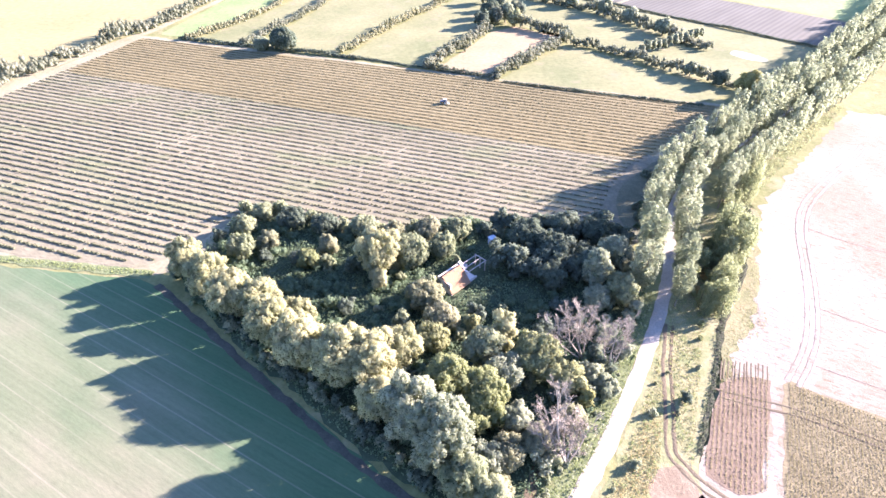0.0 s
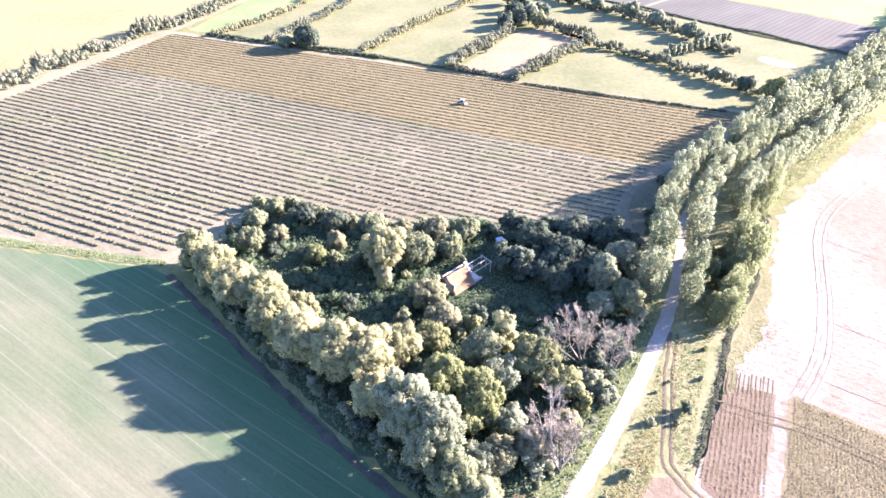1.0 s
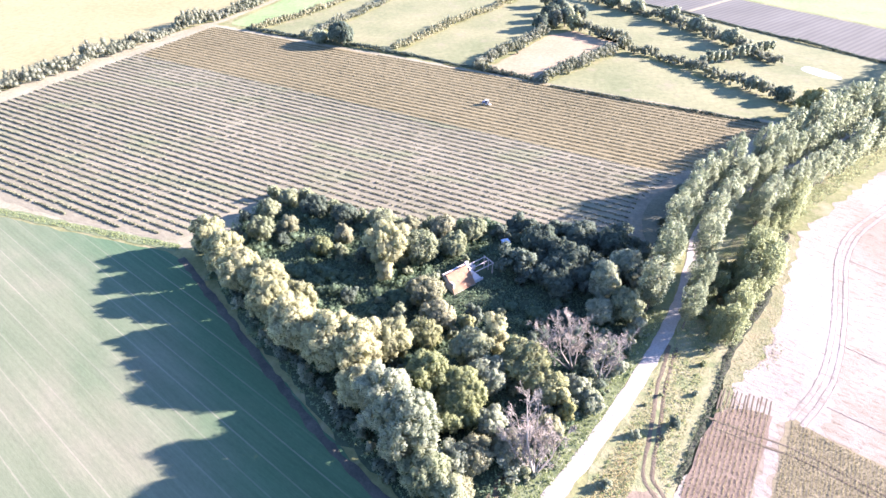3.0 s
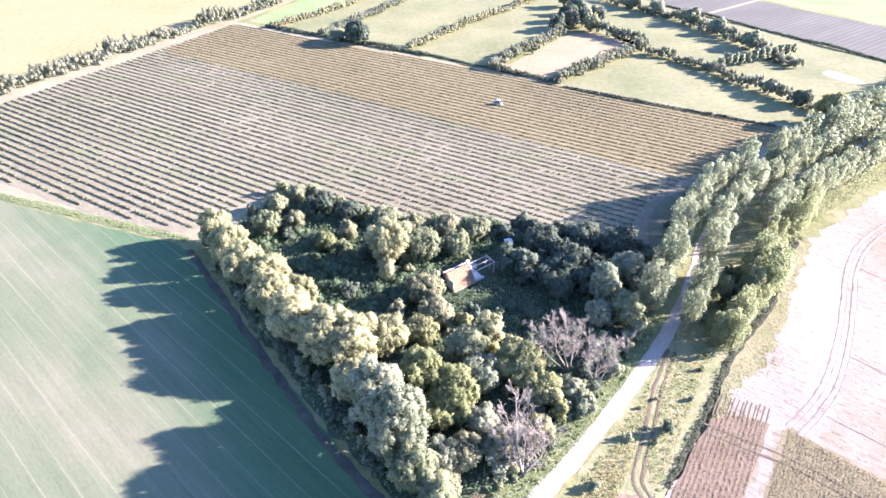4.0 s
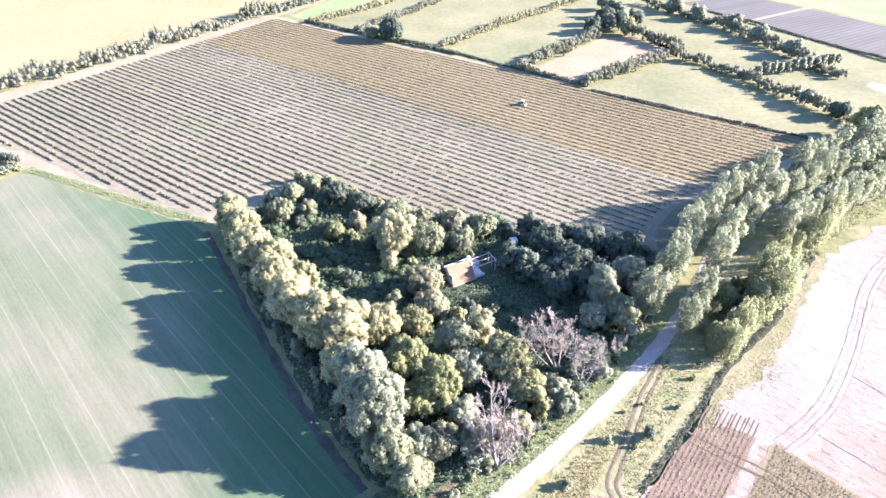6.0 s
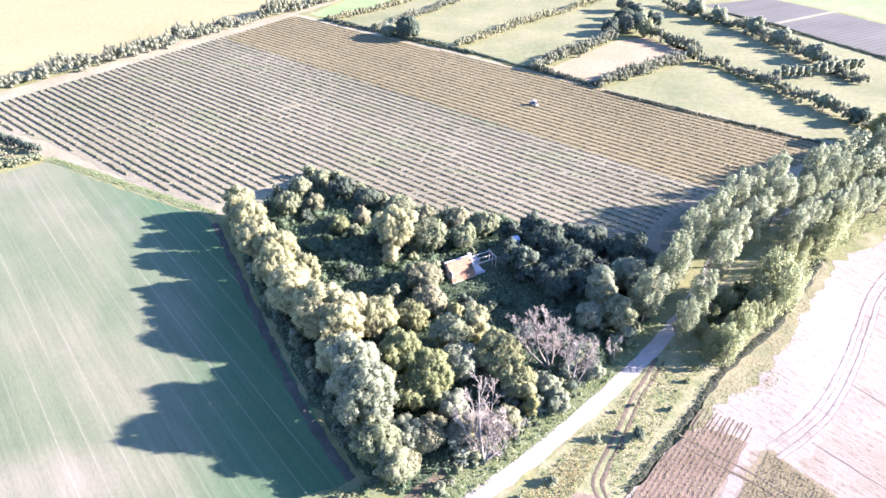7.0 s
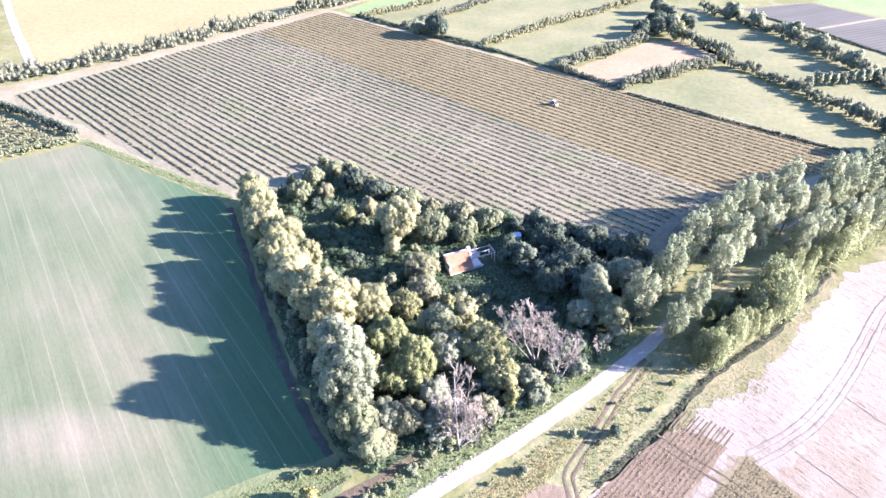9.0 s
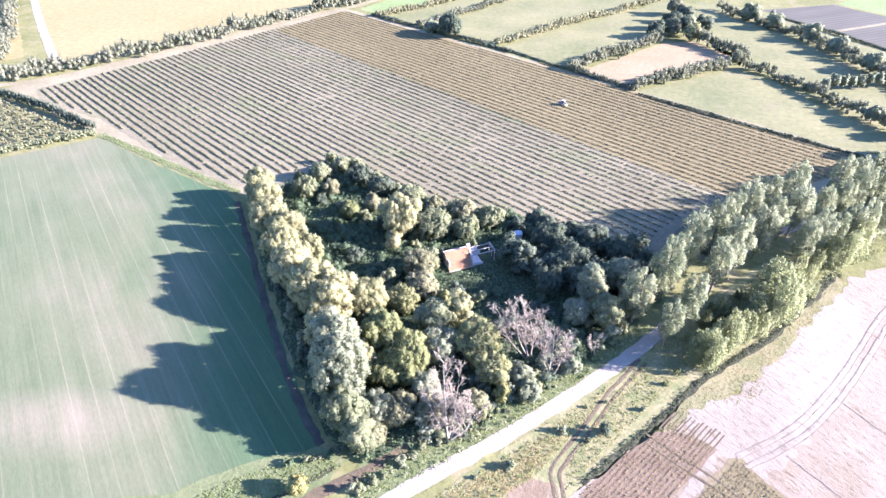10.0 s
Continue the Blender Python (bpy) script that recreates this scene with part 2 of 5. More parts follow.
M["blue_paint"] = plain("faded_blue_sheet", (0.34, 0.40, 0.48), 0.6, vary=0.15)
M["tractor_paint"] = plain("tractor_blue_paint", (0.13, 0.16, 0.24), 0.4)
M["white_paint"] = plain("white_cab_paint", (0.45, 0.45, 0.46), 0.4, vary=0.06)
M["rubber"] = plain("tyre_rubber", (0.03, 0.03, 0.03), 0.9)
M["rim"] = plain("pale_wheel_rim", (0.6, 0.58, 0.52), 0.5)
M["glass"] = plain("dark_cab_glass", (0.05, 0.06, 0.07), 0.08, vary=0.05)
# pale base colour adds the sky's glare to the pond surface
M["water"] = material("sky_tinted_pond_water", 0.12, 0.5)[0]
M["water"].node_tree.nodes["Principled BSDF"].inputs["Base Color"].default_value = (0.36, 0.37, 0.36, 1)


# ---- mesh helpers ----
def quick(name, co, faces, mat):
    """A mesh from arrays of corners and of four-cornered faces. Corners of six numbers bring their own normals."""
    me = bpy.data.meshes.new(name)
    co, faces = np.asarray(co, dtype=np.float32), np.asarray(faces, dtype=np.int32)
    co, normals = (co[:, :3], co[:, 3:]) if co.shape[1] == 6 else (co, None)
    me.vertices.add(len(co))
    me.vertices.foreach_set("co", np.ascontiguousarray(co).ravel())
    me.loops.add(faces.size)
    me.loops.foreach_set("vertex_index", faces.ravel())
    me.polygons.add(len(faces))
    me.polygons.foreach_set("loop_start", np.arange(0, faces.size, faces.shape[1], dtype=np.int32))
    me.materials.append(mat)
    me.update(calc_edges=True)
    if normals is not None:
        me.normals_split_custom_set_from_vertices(normals.tolist())
    return me


def part(name, data, parent, label=""):
    """A mesh, or a bmesh with its material, as one part under a thing."""
    ob = new(name, data)
    ob.parent = parent
    if label:
        ob["label"] = label
    return ob


def from_bm(name, bm, mat, smooth=False):
    me = bpy.data.meshes.new(name)
    bm.normal_update()
    bm.to_mesh(me)
    bm.free()
    me.materials.append(mat)
    if smooth:
        me.polygons.foreach_set("use_smooth", [True] * len(me.polygons))
    return me


def thing(name, m, label, category, group="", kind=""):
    ob = new(name)
    ob.empty_display_size = 0.3
    ob.matrix_world = m
    return tagged(ob, label, category, group, kind)


def box(bm, lo, hi, m=None):
    made = bmesh.ops.create_cube(bm, size=1.0)["verts"]
    for v in made:
        v.co = Vector([(a + b) / 2 + c * (b - a) for a, b, c in zip(lo, hi, v.co)])
        if m:
            v.co = m @ v.co
    return made


def inside(poly, x, y):
    """Which of the points lie in the polygon."""
    x, y = np.asarray(x), np.asarray(y)
    hit = np.zeros(x.shape, bool)
    for (x1, y1), (x2, y2) in zip(poly, poly[1:] + poly[:1]):
        if y1 != y2:
            hit ^= ((y1 > y) != (y2 > y)) & (x < (x2 - x1) * (y - y1) / (y2 - y1) + x1)
    return hit


def along(line, step):
    """Points along a line of corners, step apart, with the direction at each."""
    line = np.array(line, float)
    d = np.diff(line, axis=0)
    lengths = np.hypot(d[:, 0], d[:, 1])
    at = np.concatenate(([0], np.cumsum(lengths)))
    s = np.arange(step / 2, at[-1], step)
    p = np.stack([np.interp(s, at, line[:, k]) for k in (0, 1)], 1)
    i = np.clip(np.searchsorted(at, s, "right") - 1, 0, len(d) - 1)
    return p, d[i] / lengths[i][:, None]


def smooth_line(line, n=4):
    """A line of corners rounded off."""
    line = [Vector(p) for p in line]
    out = []
    for i in range(len(line) - 1):
        a, b = line[i], line[i + 1]
        p, q = line[max(i - 1, 0)], line[min(i + 2, len(line) - 1)]
        for k in range(n):
            t = k / n
            out.append(tuple(0.5 * ((2 * a) + (b - p) * t + (2 * p - 5 * a + 4 * b - q) * t * t + (3 * a - p - 3 * b + q) * t ** 3)))
    out.append(tuple(line[-1]))
    return out


def leaves(rng, p, n, size, spread=0.75, lift=0.0):
    """Folded leaf sprays at the points p, facing about the way n."""
    k = len(p)
    w = n + rng.normal(0, spread, (k, 3))
    w[:, 2] += lift
    w /= np.linalg.norm(w, axis=1)[:, None] + 1e-9
    a = np.cross(w, rng.normal(0, 1, (k, 3)))
    a /= np.linalg.norm(a, axis=1)[:, None] + 1e-9
    b = np.cross(w, a)
    s = size * rng.uniform(0.6, 1.4, (k, 1))
    fold = w * s * rng.uniform(-0.35, 0.35, (k, 1))
    co = np.stack([p - a * s, p - b * s * 0.62 + fold, p + a * s, p + b * s * 0.62 + fold], 1).reshape(-1, 3)
    return co, np.arange(4 * k).reshape(-1, 4)


LUMP_CO = np.array([(x, y, z) for z in (-1, 1) for x, y in ((-1, -1), (1, -1), (1, 1), (-1, 1))]) * 0.68
LUMP_FACES = np.array([(4, 5, 6, 7), (0, 1, 5, 4), (1, 2, 6, 5), (2, 3, 7, 6), (3, 0, 4, 7)])


def lobed(rng, lobes, count, size, core=0.72, spread=0.6, lift=0.1, out=None, flat_share=0.2, shag=0.06):
    """Foliage over many rounded lobes (rows of centre and radii): sprays over each, and an uneven heart within.
    out: the way that the whole bough under each lobe faces, which softens the shading."""
    lobes = np.array(lobes, float)
    c, r = lobes[:, :3], lobes[:, 3:]
    area = (r[:, 0] * r[:, 1] + r[:, 1] * r[:, 2] + r[:, 0] * r[:, 2])
    i = rng.choice(len(lobes), int(count * 1.5), p=area / area.sum())
    d = rng.normal(0, 1, (len(i), 3))
    d[:, 2] += 0.15
    if out is not None:
        d += out[i] * 0.7
    d /= np.linalg.norm(d, axis=1)[:, None]
    off = rng.normal(0.0, shag, (len(i), 1)) + np.where(rng.uniform(0, 1, (len(i), 1)) < 0.16, np.abs(rng.normal(0, 0.24, (len(i), 1))), 0)
    p = c[i] + r[i] * d * (1 + off)
    buried = np.zeros(len(i), bool)
    for k in range(len(lobes)):
        buried |= (((p - c[k]) / r[k]) ** 2).sum(1) < 0.55
    keep = np.flatnonzero(~buried)[:count]
    n = d[keep] / r[i[keep]]
    n /= np.linalg.norm(n, axis=1)[:, None]
    co, fa = leaves(rng, p[keep], n, size, spread, lift)
    hearts = (LUMP_CO[None] * (1 + rng.normal(0, 0.12, (len(lobes), len(LUMP_CO), 1)))) * r[:, None] * core + c[:, None]
    base = len(co) + np.arange(len(lobes))[:, None, None] * len(LUMP_CO)
    co = np.concatenate([co, hearts.reshape(-1, 3)])
    way = n if out is None else n * 0.56 + out[i[keep]] * 0.44
    form = np.concatenate([np.repeat(way, 4, axis=0), np.repeat(LUMP_CO[None], len(lobes), 0).reshape(-1, 3)])
    flat = np.cross(co[fa[:, 2]] - co[fa[:, 0]], co[fa[:, 3]] - co[fa[:, 1]])
    flat /= np.linalg.norm(flat, axis=1)[:, None] + 1e-9
    form[:len(fa) * 4] = form[:len(fa) * 4] * (1 - flat_share) + np.repeat(flat, 4, axis=0) * flat_share
    form /= np.linalg.norm(form, axis=1)[:, None] + 1e-9
    return np.column_stack([co, form]), np.concatenate([fa, (LUMP_FACES[None] + base).reshape(-1, 4)])


def billows(rng, boughs, tuft, upright=1.15, dense=2.3):
    """Tufts of leaves over the outside of some boughs (rows of centre and radii), with the way each one faces."""
    boughs = np.array(boughs, float)
    heart = np.average(boughs[:, :3], axis=0, weights=boughs[:, 3])
    rows, ways = [], []
    for b in boughs:
        k = max(4, int(dense * (b[3] / tuft) ** 2))
        d = rng.normal(0, 1, (k, 3)) + (b[:3] - heart) * 0.12
        d[:, 2] += 0.25
        d /= np.linalg.norm(d, axis=1)[:, None]
        q = tuft * rng.uniform(0.55, 1.45, k)
        rows.append(np.column_stack([b[:3] + d * (b[3:] - q[:, None] * 0.45) * rng.uniform(0.86, 1.1, (k, 1)), q, q, q * upright * rng.uniform(0.85, 1.25, k)]))
        ways.append(d)
    rows, ways = np.concatenate(rows), np.concatenate(ways)
    hidden = np.zeros(len(rows), bool)
    for b in boughs:
        hidden |= (((rows[:, :3] - b[:3]) / b[3:]) ** 2).sum(1) < 0.5
    rows, ways = rows[~hidden & (rows[:, 2] > 0.1)], ways[~hidden & (rows[:, 2] > 0.1)]
    inner = np.column_stack([boughs[:, :3], boughs[:, 3:] * 0.8])
    return np.concatenate([rows, inner]), np.concatenate([ways, np.tile((0.0, 0.0, 1.0), (len(inner), 1))])


def tube(points, radii, sides=7):
    """A tapered, bent stem."""
    co, fa = [], []
    pts = [Vector(p) for p in points]
    for i, (p, r) in enumerate(zip(pts, radii)):
        way = (pts[min(i + 1, len(pts) - 1)] - pts[max(i - 1, 0)]).normalized()
        a = way.cross(Vector((0.31, 0.95, 0.1))).normalized()
        b = way.cross(a)
        for k in range(sides):
            t = 2 * math.pi * k / sides
            co.append(p + a * r * math.cos(t) + b * r * math.sin(t))
    for i in range(len(pts) - 1):
        for k in range(sides):
            q = (k + 1) % sides
            fa.append((i * sides + k, i * sides + q, (i + 1) * sides + q, (i + 1) * sides + k))
    return [tuple(c) for c in co], fa


def joined(pieces):
    co, fa, base = [], [], 0
    for c, f in pieces:
        c = np.array(c, float)
        co.append(c if c.shape[1] == 6 else np.column_stack([c, np.zeros_like(c)]))
        fa.append(np.array(f, int).reshape(-1, 4) + base)
        base += len(co[-1])
    return np.concatenate(co), np.concatenate(fa)


def bent(rng, a, b, n, wander):
    a, b = Vector(a), Vector(b)
    out = [a]
    for i in range(1, n + 1):
        t = i / n
        out.append(a.lerp(b, t) + Vector(rng.normal(0, wander, 3)) * (1 if i < n else 0.3))
    return out


# ---- the land ----
DITCH = smooth_line([(40.6, 49.2), (41.6, 51.6), (49.2, 66.2), (55.4, 78.6), (58.4, 83), (65.5, 93.8), (71.2, 105.2), (76.6, 116.4), (78.4, 121)])


def ground_height(x, y):
    h = np.zeros_like(x)
    p, _ = along(DITCH, 0.6)
    near = (x > 30) & (x < 125) & (y > 34) & (y < 165)
    g = np.stack([x[near], y[near]], 1)
    d = np.full(len(g), 99.0)
    for q in p:
        d = np.minimum(d, np.hypot(g[:, 0] - q[0], g[:, 1] - q[1]))
    h[near] = -0.8 * np.clip(1.25 - d / 1.1, 0, 1)
    return h


def land():
    far = [300, 340, 400, 500, 700, 1000, 1600, 2600, 4500]
    xs = np.array([-v for v in far[::-1]] + list(np.arange(-280, 30, 10)) + list(np.arange(30, 120, 0.75)) + list(np.arange(120, 300, 10)) + far)
    ys = np.array([-v for v in far[::-1]] + list(np.arange(-280, 34, 10)) + list(np.arange(34, 160, 0.75)) + list(np.arange(160, 300, 10)) + far)
    x, y = np.meshgrid(xs, ys)
    co = np.stack([x, y, ground_height(x.ravel(), y.ravel()).reshape(x.shape)], 2).reshape(-1, 3)
    i = np.arange(len(ys) - 1)[:, None] * len(xs) + np.arange(len(xs) - 1)[None]
    fa = np.stack([i, i + 1, i + 1 + len(xs), i + len(xs)], 2).reshape(-1, 4)
    ob = new("ground", quick("ground", co, fa, M["turf"]))
    tagged(ob, "rough dry grassland between fields on flat land", "ground", kind="structure")


land()


def sheet(name, poly, z, mat, label, category="field", wobble=0.35, step=2.5, curved=False):
    """A field or path lying on the land, with an uneven edge."""
    loop = smooth_line(poly + poly[:1]) if curved else poly + poly[:1]
    p, d = along(loop, step)
    bm = bmesh.new()
    vs = []
    for (x, y), (dx, dy) in zip(p, d):
        s = noise.noise((x * 0.35, y * 0.35, z * 40)) * wobble * 2 + noise.noise((x * 1.3, y * 1.3, 5)) * wobble * 0.35
        vs.append(bm.verts.new((x - dy * s, y + dx * s, z)))
    bm.faces.new(vs)
    bmesh.ops.triangulate(bm, faces=bm.faces[:])
    for f in bm.faces:
        if f.normal.z < 0:
            f.normal_flip()
    ob = new(name, from_bm(name, bm, mat))
    return tagged(ob, label, category, kind="structure")


def ribbon(name, line, width, z, mat, label, category, wobble=0.3, step=1.2, widths=None):
    """A path of some width along a line."""
    p, d = along(smooth_line(line), step)
    n = np.stack([-d[:, 1], d[:, 0]], 1)
    w = np.interp(np.linspace(0, 1, len(p)), np.linspace(0, 1, len(widths)), widths) if widths else np.full(len(p), width)
    jl = np.array([noise.noise((q[0] * 0.4, q[1] * 0.4, 1)) for q in p]) * wobble
    jr = np.array([noise.noise((q[0] * 0.4, q[1] * 0.4, 9)) for q in p]) * wobble
    cols = []
    for f in np.linspace(-1, 1, 5):
        off = n * ((w / 2) * f + (jl if f < 0 else jr) * abs(f))[:, None]
        cols.append(np.column_stack([p + off, np.full(len(p), z) + 0.03 * (1 - f * f)]))
    co = np.stack(cols, 1).reshape(-1, 3)
    i = np.arange(len(p) - 1)[:, None] * 5 + np.arange(4)[None]
    fa = np.stack([i, i + 1, i + 6, i + 5], 2).reshape(-1, 4)[:, ::-1]
    ob = new(name, quick(name, co, fa, mat))
    return tagged(ob, label, category, kind="structure")


ROW_TURN = -18.6
ROW_U = np.array([math.cos(radians(ROW_TURN)), math.sin(radians(ROW_TURN))])
ROW_V = np.array([-ROW_U[1], ROW_U[0]])
ORCHARD = [(-183, 117), (-173, 113.5), (-140, 111), (-110, 103.5), (-88, 98.5), (-66, 96.5), (-58, 110), (-46, 121), (-25, 112), (10, 111), (38, 111), (44, 128), (52, 140), (97, 184), (34, 203.5), (-137, 256)]
sheet("orchard_ground", [(-197, 113), (-172, 109), (-138, 103), (-62, 92), (-40, 110), (44, 104), (48, 122), (62, 142), (99, 178), (99, 186), (34, 205), (-140, 261)], 0.02, M["headland"], "bare pale soil headland round a fruit plantation", "field", 0.6)
sheet("orchard_pale_section", [(-185, 118), (-173, 112), (-140, 110), (-110, 102), (-88, 97), (-66, 95), (-56, 108), (-46, 120), (-25, 108), (10, 108), (40, 109), (45, 128), (50, 146), (-40, 177), (-149, 214)], 0.05, M["orchard_soil"], "pale weedy soil between rows of fruit bushes", "field", 0.5)
sheet("orchard_brown_section", [(-149, 214.5), (-40, 177.5), (45, 148.5), (60, 146), (97, 184), (34, 203.5), (-138, 256.5)], 0.05, M["brown_soil"], "brown soil under russet fruit bush rows", "field", 0.3)
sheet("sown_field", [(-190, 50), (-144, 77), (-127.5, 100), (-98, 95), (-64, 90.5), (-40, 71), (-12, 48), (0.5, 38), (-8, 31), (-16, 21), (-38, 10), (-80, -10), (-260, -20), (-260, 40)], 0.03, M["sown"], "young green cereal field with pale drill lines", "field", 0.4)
sheet("sandy_field", [(52.4, 67.6), (56.5, 72.8), (62.6, 80.6), (65.9, 86.8), (68.8, 92.7), (75, 105.8), (78, 113.2), (82, 121), (95, 135), (139, 181), (165, 172), (330, 120), (330, 10), (34, 10), (36, 38), (38, 44), (46, 57)], 0.03, M["sand"], "pale dry sandy field with faint wheel tracks", "field", 0.9, 0.8)
sheet("white_sand_patch", [(52.8, 67.8), (56.9, 73), (63, 80.8), (66.3, 87), (69.2, 92.8), (75.4, 106), (78.4, 113.2), (84, 112), (80, 95), (76, 82), (70, 70), (66, 61), (62, 63), (59, 63), (54, 49), (50, 43), (48, 40), (46, 42), (50, 47), (57, 62), (54, 65)], 0.04, M["white_sand"], "whitish wind-blown sand at a field edge", "field", 1.0, 0.8)
sheet("furrow_field", [(50, 64.5), (45.5, 57.5), (39.8, 46.5), (43, 43), (47.5, 43), (58.5, 64), (55, 65.5)], 0.05, M["furrow_soil"], "reddish furrowed soil with young plant rows", "field", 0.3)
sheet("bean_field", [(61, 64.5), (51.5, 45), (47, 34), (90, 30), (86, 52), (74, 56.5)], 0.05, M["bean_soil"], "tan bean crop field with mottled plants", "field", 0.4)
sheet("stubble_field", [(-216, 146), (-198, 140), (-180, 168), (-160, 222), (-147, 262), (-135, 294), (-128, 340), (-260, 420), (-420, 330), (-318, 206)], 0.03, M["yellow"], "broad bright yellow stubble field", "field", 0.6)
sheet("stubble_field", [(-224, 140), (-330, 205), (-430, 320), (-520, 250), (-420, 120), (-240, 110)], 0.03, M["yellow"], "yellow stubble field beyond a farm road", "field", 0.6)
sheet("grass_strip", [(-132, 262), (-119, 258), (-97, 296), (-88, 322), (-86, 370), (-120, 370), (-121, 322)], 0.03, M["strip"], "narrow strip of fresh green grass", "field", 0.4)
sheet("pasture", [(-112, 255), (-90, 246), (-70, 309), (-62, 370), (-82, 370), (-84, 319)], 0.03, M["pasture"], "narrow pale pasture between two hedges", "field", 0.4)
sheet("pasture", [(-84, 245), (-47, 236), (-27, 276), (-2, 325), (8, 370), (-58, 370), (-66, 309)], 0.03, M["pasture"], "sunlit pasture between clipped hedges", "field", 0.4)
sheet("pasture", [(-42, 234), (-8, 221), (17, 268), (24, 296), (22, 330), (14, 370), (4, 325), (-24, 276)], 0.03, M["pasture"], "green pasture shaded by hedge trees", "field", 0.4)
sheet("paddock", [(-3, 220.5), (17.5, 211), (48, 250), (53, 260), (33, 277), (21, 268)], 0.03, M["paddock"], "bare dry paddock enclosed by hedges", "field", 0.5)
sheet("pasture", [(21, 209), (90, 187), (106, 197), (92, 212), (84, 216), (67, 238), (52, 247)], 0.03, M["pasture"], "pale pasture with worn patches", "field", 0.4)
sheet("pasture", [(56, 263), (54, 252), (68, 247), (84, 220), (112, 200), (164, 245), (114, 293), (88, 317), (60, 343), (28, 350), (36, 280)], 0.025, M["pasture"], "rough pasture with a small pond", "field", 0.5)


def purple_material():
    m, n, l, b = material("netted_orchard_ground", 0.9, 0.15)
    s = stripes(n, l, 2.6, 46, 0, 0.8)
    c = ramp(n, l, s, ((0.2, (0.08, 0.078, 0.066)), (0.7, (0.104, 0.1, 0.084))))
    c = mix(n, l, "MULTIPLY", 0.7, c, ramp(n, l, grain(n, l, 0.08, 46, (4, 1, 1), 5), ((0.3, (0.75, 0.75, 0.75)), (0.7, (1.2, 1.2, 1.2)))))
    l.new(c, b.inputs["Base Color"])
    return m


M["purple"] = purple_material()
sheet("far_plantation", [(60, 345), (89, 319.5), (115, 295.5), (146, 266.5), (166, 247), (205, 280), (164, 318), (124, 352), (95, 372)], 0.03, M["purple"], "grey violet ground of a far plantation", "field", 0.3)
sheet("far_meadow", [(97, 374), (126, 354), (166, 320), (207, 282), (290, 350), (200, 450), (120, 420)], 0.03, M["strip"], "green meadow beyond the plantation", "field", 0.3)
sheet("pond", [(121.5, 240), (124, 234.5), (130, 230.5), (134, 232), (130, 239), (125, 243)], 0.045, M["water"], "small pond with bright sky put into its pale colour", "water", 0.2, 1.0, True)
sheet("nursery_ground", [(-250, 111), (-190, 108), (-133, 102.5), (-145, 79), (-175, 64), (-260, 60)], 0.03, M["pasture"], "weedy ground of a young tree nursery", "field", 0.3)

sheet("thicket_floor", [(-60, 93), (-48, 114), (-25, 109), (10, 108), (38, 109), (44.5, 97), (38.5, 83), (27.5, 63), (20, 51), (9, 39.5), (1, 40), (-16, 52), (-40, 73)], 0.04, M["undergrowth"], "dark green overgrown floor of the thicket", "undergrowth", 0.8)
ROAD = [(8, 18), (12, 28), (16.5, 37), (25.5, 50), (31.5, 59.5), (36.5, 68), (41.5, 77), (46, 86), (49.5, 94), (53, 104), (57.5, 117), (68, 134), (83, 149), (103, 168), (134, 197), (174, 237), (219, 287), (270, 345)]
ribbon("gravel_road", ROAD, 2.7, 0.06, M["chalk"], "white gravel farm road running between poplars", "road", 0.35)
sheet("verge", [(48, 88), (44, 78), (37, 66), (28, 50), (18, 33), (34, 34), (40, 48), (47.5, 63), (55, 77), (62, 87.5), (66.5, 95), (71, 104), (75, 117), (66, 122), (56, 104)], 0.02, M["straw"], "pale straw-coloured verge between road and ditch", "verge", 0.5, 1.2)
sheet("ditch_bank", [(q[0] + 0.3, q[1] - 0.1) for q in DITCH[10:]] + [(80.6, 119), (75.4, 105.8), (69.2, 92.7), (66.3, 86.8), (63, 80.6), (57, 72.8), (52.9, 67.4), (50.3, 64)], 0.035, M["bank"], "green and straw grass bank between ditch and sand", "verge", 0.5, 1.0)
# flat strip across the trench, coloured dark in place of the shade inside
ribbon("ditch", DITCH, 1.5, 0.07, M["ditch_soil"], "narrow dark ditch between verge and fields", "ditch", 0.6, 0.8, [0.8, 0.9, 1.2, 1.5, 1.8, 1.8])
sheet("road_verge", [(11, 30), (20, 43.5), (29, 57), (36, 69.5), (41, 79), (46, 89), (49, 98), (45, 98), (40, 86), (33, 74), (24, 60), (14, 47), (8, 38), (9, 34)], 0.025, M["green_turf"], "green verge along the thicket beside the road", "verge", 0.4, 1.2)
sheet("corner_verge", [(-42, 10), (-19, 21.5), (-10.5, 30), (-0.5, 38), (6, 38), (5, 33), (0, 25), (-8, 12), (-20, -5)], 0.025, M["green_turf"], "lush green verge at the corner of the crop", "verge", 0.4, 1.2)
ribbon("drain", [(-12, 12), (-5, 22), (1, 30), (5, 36)], 0.7, 0.05, M["ditch_soil"], "narrow dark drain through lush grass", "ditch", 0.3)
sheet("red_soil_patch", [(33, 47.5), (36.5, 48), (38.5, 44.5), (40, 40), (30, 39), (30.5, 43)], 0.03, M["red_soil"], "bare reddish soil at the end of the track", "field", 0.5, 1.0)
TRACK = [(45, 79), (43.2, 74), (41, 68), (39.2, 61), (37.2, 54), (36.2, 50), (37.2, 47.5), (40, 43.5), (46, 38)]
for side in (-0.65, 0.65):
    p, d = along(smooth_line(TRACK), 1.0)
    ribbon("wheel_rut", [(a - e * side, b + c * side) for (a, b), (c, e) in zip(p, d)], 0.62, 0.035, M["track"], "dark brown wheel rut through verge grass", "path", 0.25, 0.8)
